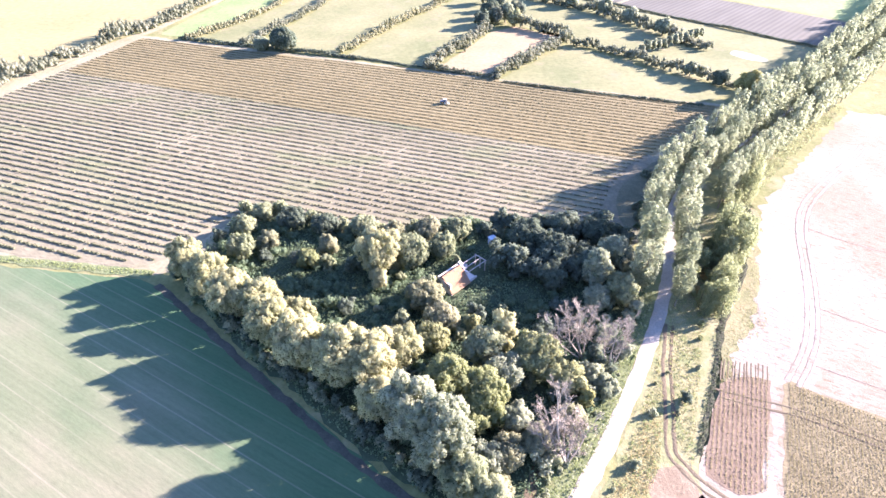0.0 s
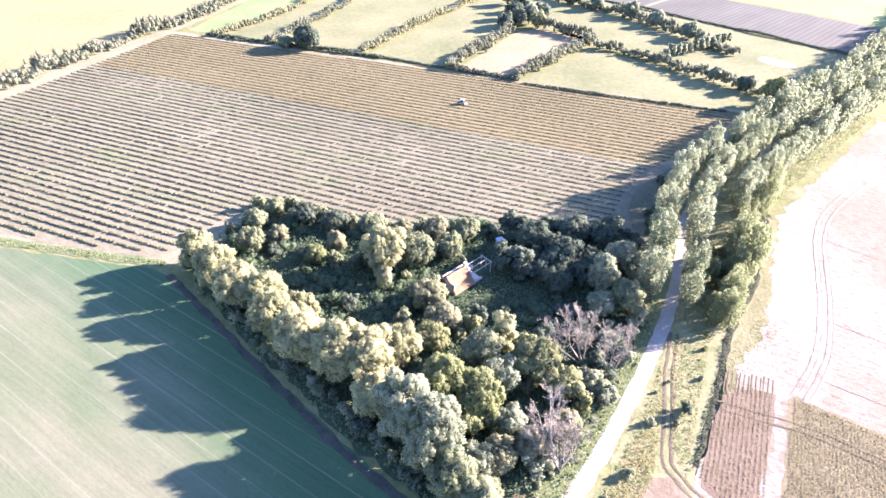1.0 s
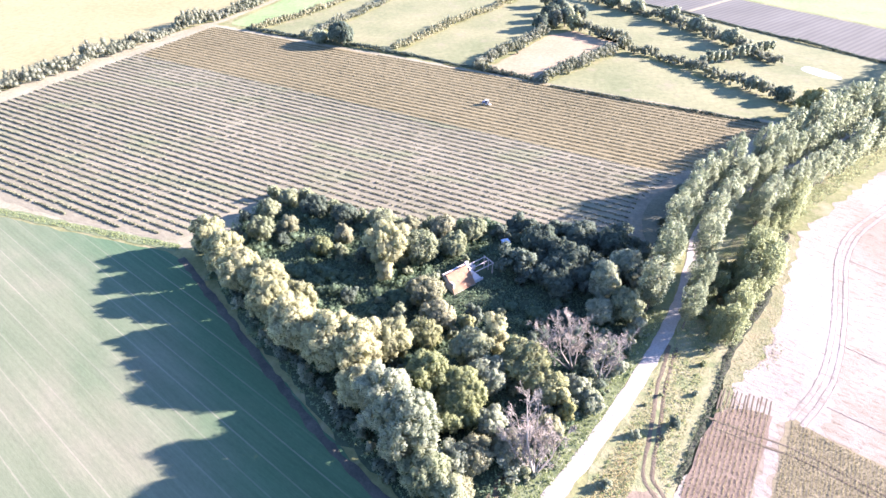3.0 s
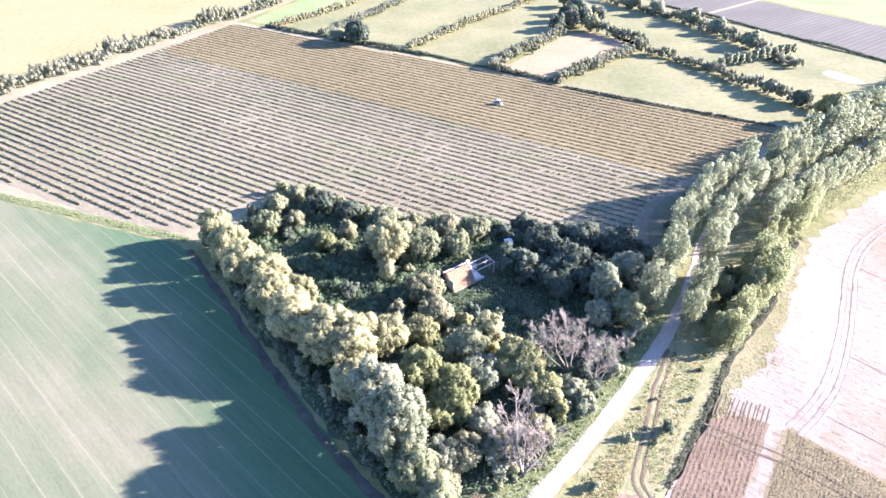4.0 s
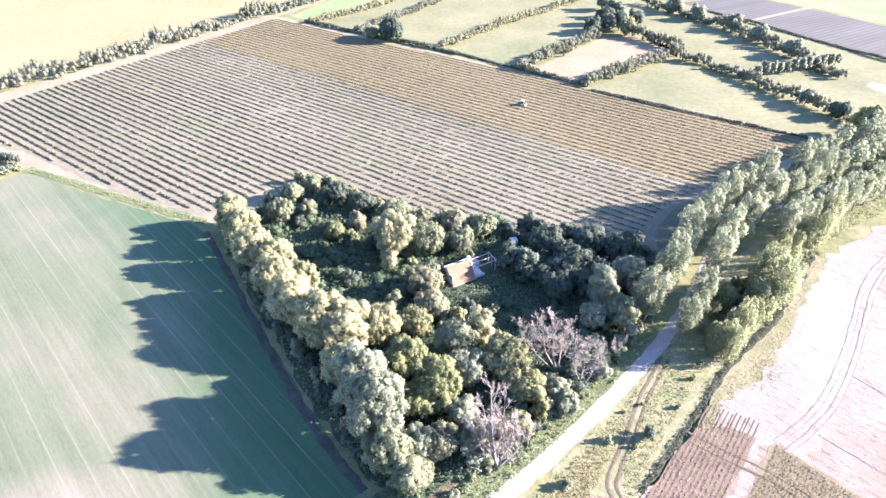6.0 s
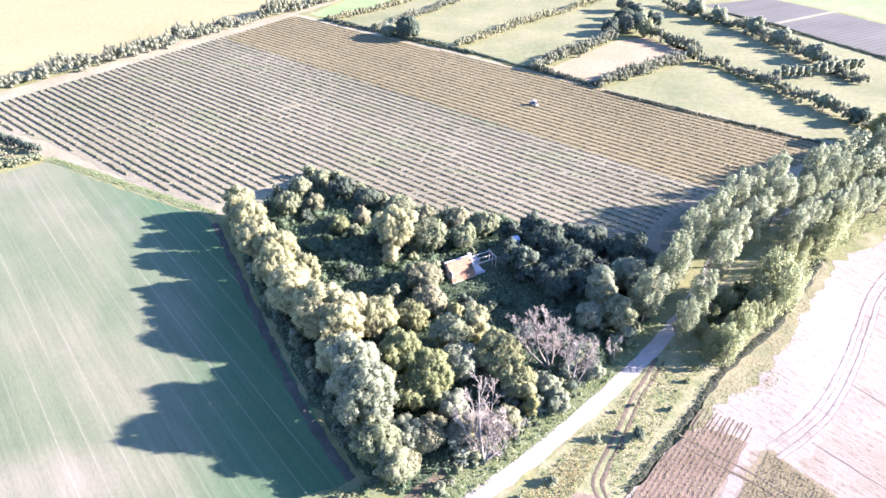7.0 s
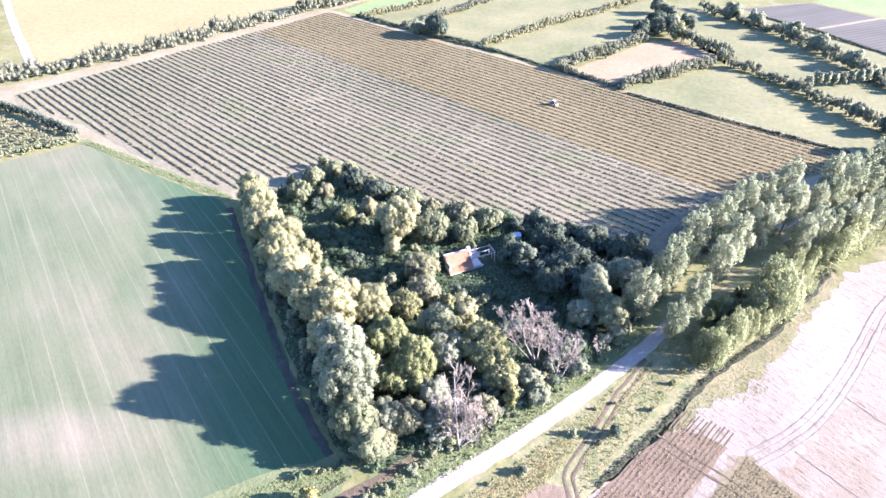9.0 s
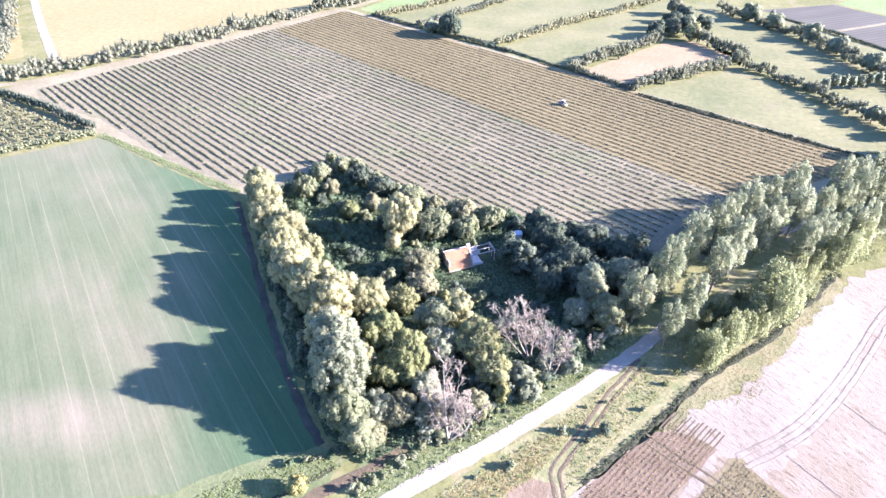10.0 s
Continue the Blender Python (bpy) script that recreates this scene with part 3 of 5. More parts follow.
# grass under the poplars, part of their shade put into its colour
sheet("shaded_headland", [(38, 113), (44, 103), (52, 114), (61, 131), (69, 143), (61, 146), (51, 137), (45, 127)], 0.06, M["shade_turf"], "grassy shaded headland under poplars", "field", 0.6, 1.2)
ribbon("headland_track", [(44, 104), (42, 113), (42.5, 122), (46, 131), (53, 139), (62, 148)], 4.2, 0.08, M["worn_turf"], "worn soil track round the plantation corner", "path", 0.5)
ribbon("dirt_path", [(16, 51), (15, 48), (13, 43), (10, 38), (7, 34), (4.5, 30.5), (0, 24)], 1.9, 0.035, M["track"], "shaded brown dirt path beside a thicket", "path", 0.5)
ribbon("field_margin", [(-62, 89.5), (-39.5, 70), (-13.5, 47.8), (1.5, 38)], 1.5, 0.045, M["margin"], "bare dark soil margin along a willow hedge", "path", 0.6)
ribbon("field_path", [(93, 320), (120, 348), (140, 369)], 2.4, 0.05, M["headland"], "pale track across the far plantation", "path", 0.4)
ribbon("grass_bank", [(-130, 101.6), (-98, 97.2), (-63, 92.2)], 2.6, 0.065, M["green_turf"], "narrow green grass bank between crop and plantation", "verge", 0.7)
ribbon("farm_road", [(-196, 137), (-206, 141.5), (-260, 173), (-312, 205), (-400, 262)], 3.6, 0.05, M["chalk"], "white chalk farm road across stubble", "road", 0.5)
ribbon("field_path", [(-205, 112), (-190, 128), (-176, 165), (-163, 206), (-145, 254), (-137, 270), (-122, 330)], 4.0, 0.045, M["headland"], "pale sandy path along an old hedge", "path", 0.6)
RUTS = along(smooth_line([(130, 156), (120, 146), (98, 126), (88.5, 113), (82.5, 99), (77, 86), (70, 73), (61, 62.5)]), 2.0)
for side, wide, mat in ((-0.95, 0.8, "white_sand"), (0.95, 0.8, "white_sand"), (-1.4, 0.1, "rut_edge"), (-0.5, 0.07, "rut_edge"), (0.5, 0.07, "rut_edge"), (1.4, 0.1, "rut_edge")):
    ribbon("wheel_rut", [(a - e * side, b + c * side) for (a, b), (c, e) in zip(*RUTS)], wide, 0.05, M[mat], "pale wheel rut across sandy soil" if mat == "white_sand" else "thin dark edge of a wheel rut in sand", "path", 0.25, 1.0)
for line in ([(88, 112), (100, 103), (122, 92)], [(77, 83), (90, 74), (110, 60)], [(68, 68), (80, 61), (96, 51)]):
    ribbon("furrow", line, 0.28, 0.045, M["rut_edge"], "dark furrow line across sandy soil", "furrow", 0.25, 0.8)


# ---- plants ----
def poplar_mesh(rng, h, count, size, low=0.20, mat="poplar", wide=3.1, tuft=0.5):
    """A poplar: upswept plumes round a straight stem, broadest below the middle."""
    boughs = []
    n = 30
    for k in range(n):
        t = (k + rng.uniform(0, 1)) / n
        z = h * (low + (0.87 - low) * t)
        girth = wide * (0.2 + 0.8 * math.sin(math.pi * (0.14 + 0.70 * t)) ** 0.9)
        a = k * 2.4 + rng.normal(0, 0.35)
        q = wide * rng.uniform(0.20, 0.36) * (1 if t < 0.85 else 0.75)
        d = max(0.0, girth - q * 0.8) * rng.uniform(0.55, 1.08)
        boughs.append((d * math.cos(a), d * math.sin(a), z, q, q, q * rng.uniform(1.4, 2.0)))
    boughs.append((0, 0, h * 0.92, 0.55, 0.55, h * 0.05))
    tufts, out = billows(rng, boughs, tuft, 1.3, 1.5)
    crown = quick("crown", *lobed(rng, tufts, count, size, 0.22, 0.8, 0.1, out, 0.16, 0.32), M[mat])
    stem = [tube(bent(rng, (0, 0, -0.1), (rng.normal(0, 0.3), rng.normal(0, 0.3), h * 0.9), 6, 0.08), np.linspace(0.24, 0.04, 7))]
    for k in range(9 if low > 0.1 else 0):
        z = h * (0.12 + 0.07 * k)
        a = k * 2.4
        stem.append(tube(bent(rng, (0, 0, z), (1.7 * math.cos(a), 1.7 * math.sin(a), z + 1.9), 3, 0.05), (0.08, 0.06, 0.04, 0.015), 5))
    return crown, quick("trunk", *joined(stem), M["bark"])


def tree(name, at, h, r, mat, label, seed, count=9000, size=0.17, low=0.22, n=17, squash=1.0, tuft=0.56, category="tree", lean=(0, 0), bark="bark", masses=()):
    """A broad tree: boughs that billow into tufts of leaves, over a forked trunk.
    masses: rows of centre, width and height for a crown with a shape of its own."""
    rng = np.random.default_rng(seed)
    boughs = []
    for mx, my, lo, hi, mr in masses or ((0, 0, h * low, h, r),):
        mid, half = (lo + hi) / 2, (hi - lo) / 2
        m = max(7, int(n * (mr / r) ** 1.3))
        for k in range(m):
            e = 1 - 2 * (k + 0.5) / m
            a = k * 2.4 + rng.normal(0, 0.3)
            q = mr * rng.uniform(0.28, 0.50)
            reach = rng.uniform(0.74, 1.08)
            ring = math.sqrt(max(0.0, 1 - e * e))
            z = mid + e * (half - q * 1.25) * min(reach, 1.0)
            f = z / h
            boughs.append((mx + math.cos(a) * ring * (mr - q * 1.0) * reach + lean[0] * f, my + math.sin(a) * ring * (mr - q * 1.0) * reach * squash + lean[1] * f, max(z, q * 0.6), q, q, q * rng.uniform(0.9, 1.3)))
        boughs.append((mx + lean[0] * .5, my + lean[1] * .5, mid, mr * 0.55, mr * 0.55 * squash, half * 0.6))
    tufts, out = billows(rng, boughs, tuft)
    top = thing(name, pose(at[0], at[1], 0), label, category)
    part("crown", quick("crown", *lobed(rng, tufts, count, size, 0.7, 0.6, 0.1, out, 0.16, 0.14), M[mat]), top)
    stem = [tube(bent(rng, (0, 0, -0.1), (lean[0] * .7, lean[1] * .7, h * 0.72), 5, 0.12), np.linspace(0.035 * h, 0.01 * h, 6))]
    for k in range(6):
        a, z = k * 1.05 + rng.uniform(0, 0.6), h * rng.uniform(0.2, 0.5)
        stem.append(tube(bent(rng, (0, 0, z * 0.8), (math.cos(a) * r * 0.7, math.sin(a) * r * 0.7, z + h * 0.25), 4, 0.12), np.linspace(0.014 * h, 0.003 * h, 5), 5))
    part("trunk", quick("trunk", *joined(stem), M[bark]), top)
    return top


def bush_mesh(rng, h, r, mat, count=900, size=0.22, n=12):
    lobes = []
    for k in range(n):
        a, d = rng.uniform(0, 2 * math.pi), r * math.sqrt(rng.uniform(0, 1)) * 0.7
        q = r * rng.uniform(0.2, 0.46)
        z = max(q * 0.6, h * rng.uniform(0.3, 1.08) * (1 - 0.4 * d / r) - q * 0.6)
        lobes.append((d * math.cos(a), d * math.sin(a), z, q, q, q * 0.95))
    stems = [tube([(0, 0, -0.05), (math.cos(a) * r * 0.15, math.sin(a) * r * 0.15, h * 0.3), (math.cos(a) * r * 0.4, math.sin(a) * r * 0.4, h * 0.6)], (0.04, 0.03, 0.015), 4) for a in (0.3, 2.4, 4.5)]
    tufts, out = billows(rng, lobes, 0.2 * r, 1.0, 2.0)
    return quick("bush", *joined([lobed(rng, tufts, count, size, 0.7, 0.6, 0.1, out, 0.16, 0.14), *stems]), M[mat])


def dead_tree(name, at, h, label, seed, stems, bare=0.35, limbs=9, bark="dead_bark"):
    """A bare tree: bent stems from one foot to the tips given, limbs that fan upward from them, and a haze of fine twigs."""
    rng = np.random.default_rng(seed)
    top = thing(name, pose(at[0], at[1], 0), label, "dead tree")
    fine = []

    def grow(start, way, length, radius, depth):
        """Twigs that branch off again and again, bending upward."""
        end = start + way * length
        mid = start.lerp(end, 0.5) + Vector(rng.normal(0, 0.05 * length, 3))
        fine.append(tube([start, mid, end], (radius, radius * 0.75, radius * 0.45), 4 if depth > 1 else 3))
        if depth == 0:
            return
        for k in range(4):
            f = rng.uniform(0.3, 1.0)
            p = start.lerp(mid, f * 2) if f < 0.5 else mid.lerp(end, f * 2 - 1)
            turn = Vector(rng.normal(0, 0.4, 3)) + Vector((0, 0, 0.14))
            grow(p, (way + turn).normalized(), length * rng.uniform(0.5, 0.75), max(radius * 0.55, 0.022), depth - 1)
    for k, tip in enumerate(stems):
        tip = Vector(tip)
        low = Vector((tip.x * 0.62, tip.y * 0.62, tip.z * 0.36))
        path = [Vector((0, 0, -0.1)), low * 0.45 + Vector(rng.normal(0, 0.1, 3)), low, low.lerp(tip, 0.5) + Vector(rng.normal(0, 0.15, 3)), tip]
        r = 0.0135 * h * (1 if k == 0 else 0.75)
        part("trunk" if k == 0 else "limb", quick("limb", *joined([tube(path, (r, r * 0.85, r * 0.68, r * 0.42, r * 0.15), 7)]), M[bark]), top)
        for f in np.linspace(bare, 1.0, limbs):
            i = min(3, int(f * 4))
            p = path[i].lerp(path[i + 1], f * 4 - i)
            a = rng.uniform(0, 2 * math.pi)
            way = ((tip - low).normalized() * 0.6 + Vector((math.cos(a), math.sin(a), 0.35)) * 0.62 + Vector((0, 0, 0.25))).normalized()
            grow(p, way, h * rng.uniform(0.11, 0.17) * (1.15 - 0.5 * f), r * 0.32, 3)
    tagged(part("brushwood", quick("brushwood", *joined(fine), M[bark]), top), kind="stuff")
    return top


def hedge(line, width, h, mat, label, seed, dense=26, size=0.36, uneven=0.45, gaps=0.0):
    """A hedgerow: overlapping rounded shrubs of changing height along a line."""
    rng = np.random.default_rng(seed)
    p, d = along(line, width * 0.26)
    lobes = []
    for (x, y), (dx, dy) in zip(p, d):
        k = 1 + uneven * 1.6 * noise.noise((x * 0.06, y * 0.06, seed)) + uneven * 0.8 * noise.noise((x * 0.3, y * 0.3, seed + 3))
        if rng.uniform() < gaps:
            continue
        hh = max(0.5, h * k)
        for j in range(8):
            s = float(np.clip(rng.normal(0, width * 0.24), -width * 0.48, width * 0.48))
            q = width * rng.uniform(0.09, 0.17)
            z = hh * (1 - 1.3 * (s / width) ** 2) * (rng.uniform(0.3, 0.85) if j else rng.uniform(0.7, 1.0))
            lobes.append((x - dy * s + rng.normal(0, width * 0.1), y + dx * s + rng.normal(0, width * 0.1), max(q * 0.6, z - q * 0.5), q, q, max(q, hh * 0.2)))
    o = np.array([p[:, 0].mean(), p[:, 1].mean(), 0, 0, 0, 0])
    lobes = np.array(lobes) - o
    sprays = len(p) * width * 0.26 * dense * 2.9
    top = thing("hedge", pose(o[0], o[1], 0), label, "hedge", "field hedges")
    parts = max(1, round(len(lobes) / 64))
    for run in np.array_split(lobes, parts):
        part("hedge_shrub", quick("hedge_shrub", *lobed(rng, run, int(1.35 * sprays * len(run) / len(lobes)), size * 0.52, 0.75, 0.7, 0.1, np.tile((0.0, 0.0, 1.0), (len(run), 1)), 0.1, 0.2), M[mat]), top)
    return top


def scatter(name, poly, per, size, h, mat, label, seed, lift=0.0, category="grass", clump=3, spread=0.9, avoid=()):
    """Low growth over a patch of land: sprays at uneven heights."""
    rng = np.random.default_rng(seed)
    xs, ys = [q[0] for q in poly], [q[1] for q in poly]
    area = (max(xs) - min(xs)) * (max(ys) - min(ys))
    x, y = rng.uniform(min(xs), max(xs), int(area * per)), rng.uniform(min(ys), max(ys), int(area * per))
    keep = inside(poly, x, y)
    for other in avoid:
        keep &= ~inside(other, x, y)
    x, y = x[keep], y[keep]
    tall = np.array([0.55 + 0.9 * (noise.noise((a * 0.25, b * 0.25, seed)) + 0.4) for a, b in zip(x, y)]).clip(0.15, 1.6)
    x, y, tall = (np.repeat(v, clump) for v in (x, y, tall))
    x, y = x + rng.normal(0, size * 0.7, len(x)), y + rng.normal(0, size * 0.7, len(y))
    z = h * tall * rng.uniform(0.25, 1.0, len(x))
    co, fa = leaves(rng, np.stack([x, y, z], 1), np.tile((0, 0, 1.0), (len(x), 1)), size, spread, lift)
    return tagged(new(name, quick(name, co, fa, M[mat])), label, category, kind="stuff")


# fruit bush rows
def plantation():
    rng = np.random.default_rng(5)
    corners = [np.array(p) for p in ORCHARD]
    us, vs = [c @ ROW_U for c in corners], [c @ ROW_V for c in corners]
    k = 0
    v = 49.3 + 0.1
    while v < max(vs):
        u = np.arange(min(us), max(us), 0.48)
        u = u + rng.normal(0, 0.1, len(u))
        w = v + rng.normal(0, 0.09, len(u))
        x, y = u * ROW_U[0] + w * ROW_V[0], u * ROW_U[1] + w * ROW_V[1]
        keep = inside(ORCHARD, x, y)
        pale = inside([(-200, 90), (-60, 80), (60, 90), (47, 148), (-40, 177), (-149, 214), (-200, 220)], x, y)
        lack = np.array([noise.noise((a * 0.03, b * 0.03, 2)) + 0.6 * noise.noise((a * 0.2, b * 0.2, 7)) for a, b in zip(x, y)])
        keep &= ~(pale & (rng.uniform(0, 1, len(u)) < np.clip(0.05 + 0.14 * lack, 0.0, 0.2)))
        x, y, pale = x[keep], y[keep], pale[keep]
        if len(x) > 12:
            g = np.stack([x, y], 1)
            size = rng.uniform(0.7, 1.2, len(x)) * np.where(pale, 0.78, 0.54) * float(np.interp(v, (49, 75, 120), (1.14, 0.94, 0.76))) * np.array([0.98 + 0.45 * noise.noise((a * 0.018, b * 0.018, 4)) for a, b in zip(x, y)]) * np.where(pale, np.interp(x, (-120, -45, 30), (1.0, 0.84, 0.76)), 0.92)
            o = np.array([x.mean(), y.mean(), 0])
            pts, nor = [], []
            for j in range(6):
                a = rng.uniform(0, 2 * math.pi, len(x))
                e = rng.uniform(0.1, 1.4, len(x))
                d = np.stack([np.cos(a) * np.cos(e), np.sin(a) * np.cos(e), np.sin(e)], 1)
                pts.append(np.column_stack([g, np.full(len(x), 0.18)]) + d * np.column_stack([size * 0.40, size * 0.40, size * 0.30]))
                nor.append(d)
            heart = np.column_stack([g, np.full(len(x), 0.25)]) - o
            ball = LUMP_CO[None] * (1 + rng.normal(0, 0.15, (len(x), len(LUMP_CO), 1))) * np.stack([size * 0.40, size * 0.40, size * 0.20], 1)[:, None] + heart[:, None]
            balls = (LUMP_FACES[None] + np.arange(len(x))[:, None, None] * len(LUMP_CO)).reshape(-1, 4)
            co, fa = joined([leaves(rng, np.concatenate(pts) - o, np.concatenate(nor), 0.22, 0.6), (ball.reshape(-1, 3), balls)])
            mat = M["vine"] if pale.mean() > 0.5 else M["rust_vine"]
            ob = new("fruit_hedge", quick("fruit_hedge", co, fa, mat))
            ob.location = o
            tagged(ob, "low clipped green fruit hedge on pale soil" if pale.mean() > 0.5 else "low russet brown fruit hedge on brown soil", "hedge", "rows of fruit bushes")
        v += 2.45
        k += 1


plantation()

# poplar avenue
POPLARS = [poplar_mesh(np.random.default_rng(40 + k % 6), h, 10500 if k < 6 else 2600, 0.14 if k < 6 else 0.27, 0.25, wide=3.1, tuft=0.5 if k < 6 else 0.75) for k, h in enumerate((16.2, 17.0, 17.6, 16.5, 17.2, 15.6) * 2)]
AVENUE = smooth_line([(41, 84), (44.7, 94.5), (48.3, 107), (53.5, 120), (66, 138), (80, 151.5), (99.5, 171), (130, 200), (170, 240), (215, 290), (260, 340)])
rng = np.random.default_rng(77)
STANDS = [(40.8, 87, 1.0), (44.5, 95.6, 1.08), (48.3, 108.6, 1.05), (46.6, 102.2, 0.9), (52.8, 117, 1.0), (55.4, 122.6, 0.95), (58.2, 128.2, 1.0), (62.6, 134, 1.02), (67.6, 138, 1.08),
          (47.4, 83.4, 0.76), (50.1, 90.4, 0.92), (53.9, 102, 1.0), (57.0, 110.6, 1.05), (61.9, 119.4, 1.0), (64.4, 125.2, 0.98), (69.0, 131.6, 0.96)]
for x, y, k in STANDS:
    k *= 0.92
    crown, trunk = POPLARS[int(rng.integers(0, 6))]
    wide = k * rng.uniform(0.98, 1.12)
    t = thing("poplar", pose(x, y, 0, 0, 0, rng.uniform(0, 360)) @ Matrix.Diagonal((wide, wide, k, 1)), "tall poplar with pale airy crown beside the road", "tree", "poplar avenue")
    part("trunk", trunk, t)
    part("crown", crown, t)
for row, (off, first, gap) in enumerate(((0.0, 76.0, 6.2), (6.9, 64.0, 6.2), (14.8, 44.0, 5.6))):
    p, d = along(AVENUE, gap)
    for i, ((x, y), (dx, dy)) in enumerate(zip(p, d)):
        s = (i + 0.5) * gap
        if s < first or s > 345:
            continue
        crown, trunk = POPLARS[int(rng.integers(0, 6)) + (0 if s < 85 else 6)]
        at = (x + dy * off + rng.normal(0, 0.5), y - dx * off + rng.normal(0, 0.5))
        k = rng.uniform(0.8, 0.98) * (0.85 if row == 2 and s < 100 else 1)
        t = thing("poplar", pose(at[0], at[1], 0, 0, 0, rng.uniform(0, 360)) @ Matrix.Diagonal((k * 0.96, k * 0.96, k * rng.uniform(0.96, 1.06), 1)), "tall poplar with pale green crown in a dense row", "tree", "poplar avenue")
        part("trunk", trunk, t)
        part("crown", crown, t)

# willows along the sown field
for seed, (x, y, h, r) in enumerate([(-55.3, 92.2, 9.6, 4.3), (-48.6, 86.4, 10.6, 4.5), (-42.0, 80.0, 11.4, 4.7), (-36.0, 79.0, 10.6, 4.2), (-32.0, 72.2, 12.0, 4.7), (-25.6, 67.0, 12.4, 5.0), (-28.0, 75.6, 9.0, 3.6),
                                     (-18.0, 63.4, 13.8, 5.2), (-12.4, 63.4, 13.0, 5.0), (-7.8, 67.2, 9.4, 4.4), (-10.8, 56.4, 9.0, 3.6)]):
    tree("willow", (x, y), h, r, "willow", "bushy silver-leaved willow at the edge of a crop field", 100 + seed, 15000, 0.15, 0.04)
tree("willow", (-5.0, 52.8), 14.2, 5.0, "bluish", "blue-grey willow at the edge of a crop field", 111, 15000, 0.15, 0.05)
tree("willow", (-0.4, 47.2), 16.4, 5.0, "bluish", "tall blue-grey willow at the edge of a crop field", 112, 15000, 0.15, 0.04)
tree("willow", (1.2, 53.2), 9.6, 1.9, "willow", "slim silver willow beside a broad walnut tree", 113, 4200, 0.15, 0.1, 9)
tree("willow", (-14.4, 93.2), 12.6, 5.2, "willow", "pale silver willow standing alone in the thicket", 130, 17000, 0.15, 0.08)
tree("willow", (-13.6, 88.4), 6.0, 2.3, "willow", "low silver willow below a taller one", 114, 4600, 0.15, 0.02, 9)
tree("willow", (11.0, 71.0), 10.8, 2.6, "willow", "slim pale willow rising from shrubs", 131, 8000, 0.15, 0.05, 11)
tree("willow", (3.2, 42.8), 9.6, 3.7, "olive", "grey-green willow at the corner of the thicket", 132, 11000, 0.15, 0.02)
tree("willow", (6.8, 40.6), 7.4, 3.0, "olive", "small grey-green willow shrub beside the dirt path", 133, 8000, 0.15, 0.02, 12)
tree("willow", (6.4, 46.4), 6.2, 3.0, "bluish", "grey-green willow beside the walnut tree", 144, 9000, 0.15, 0.02)
tree("walnut_tree", (3.2, 57.0), 11.2, 6.2, "walnut", "broad yellow-green lobed tree inside the thicket", 134, 24000, 0.15, 0.12, 26, 1.0, 0.46,
     masses=((-2.6, 1.6, 2.5, 11.2, 4.1), (2.8, 0.4, 1.5, 9.4, 4.4), (1.2, -3.0, 0.8, 6.6, 3.8), (4.6, -1.8, 1.2, 6.2, 2.8)))
tree("oak_tree", (16.6, 66.0), 9.0, 4.4, "lime", "rounded pale olive tree beside bare dead trees", 135, 15000, 0.15, 0.04, 20, 1.0, 0.46)
tree("oak_tree", (21.2, 62.2), 6.6, 3.5, "lime", "low pale olive tree beside bare dead trees", 115, 10000, 0.15, 0.03, 16, 1.0, 0.46)
tree("oak_tree", (10.6, 62.6), 7.6, 3.9, "bluish", "grey-green tree in the shade of the thicket", 136, 12000, 0.15, 0.04)
tree("oak_tree", (7.2, 67.4), 9.4, 4.0, "olive", "dark olive-green tree inside the thicket", 116, 13000, 0.15, 0.04, 17, 1.0, 0.46)
tree("hawthorn", (-3.8, 82.4), 6.8, 4.0, "brownish", "dusty brown-green shrub tree near the ruined house", 137, 13000, 0.15, 0.02, 17, 1.0, 0.42)
tree("hawthorn", (-0.4, 76.4), 5.8, 3.7, "brownish", "dusty brown-green shrub tree near the ruined house", 138, 11000, 0.15, 0.02, 17, 1.0, 0.42)
tree("hawthorn", (-7.6, 97.2), 6.8, 4.8, "olive", "dense olive-green shrub tree near the ruined house", 139, 14000, 0.15, 0.02, 20, 1.0, 0.42)
tree("hawthorn", (-0.4, 99.6), 5.8, 3.4, "olive", "dense olive-green shrub tree behind the ruined house", 117, 9000, 0.15, 0.02, 14, 1.0, 0.42)
tree("sallow", (31.5, 88.6), 11.2, 3.2, "bluish", "blue-grey sallow tree near the gravel road", 140, 11000, 0.15, 0.05)
tree("sallow", (36.8, 95.0), 9.4, 3.9, "bluish", "grey-green sallow tree near the gravel road", 141, 12000, 0.15, 0.04)
tree("sallow", (40.2, 91.0), 7.2, 3.1, "brownish", "dusty olive sallow tree near the gravel road", 118, 9000, 0.15, 0.04)
tree("sallow", (36, 84), 8.0, 3.4, "olive", "olive-green sallow tree near the gravel road", 142, 11000, 0.15, 0.04)
tree("sallow", (30.6, 82.5), 6.0, 3.0, "bluish", "grey-green sallow behind bare dead trees", 119, 8000, 0.15, 0.03)
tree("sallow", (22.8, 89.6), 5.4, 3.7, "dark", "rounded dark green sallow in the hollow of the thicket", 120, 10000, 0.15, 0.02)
tree("golden_shrub", (2.2, 30.5), 3.6, 1.7, "golden", "pale golden shrub beside the dirt path", 170, 3000, 0.14, 0.03, 9, 1.0, 0.3)
tree("golden_shrub", (24.0, 58.6), 4.6, 1.6, "golden", "small golden-yellow leafed shrub beside dead trees", 143, 2600, 0.15, 0.03, 9, 1.0, 0.3)
tree("golden_shrub", (5.2, 75.4), 5.4, 1.7, "lime", "slim yellow-green shrub among dusty shrub trees", 121, 3000, 0.15, 0.03, 9, 1.0, 0.34)
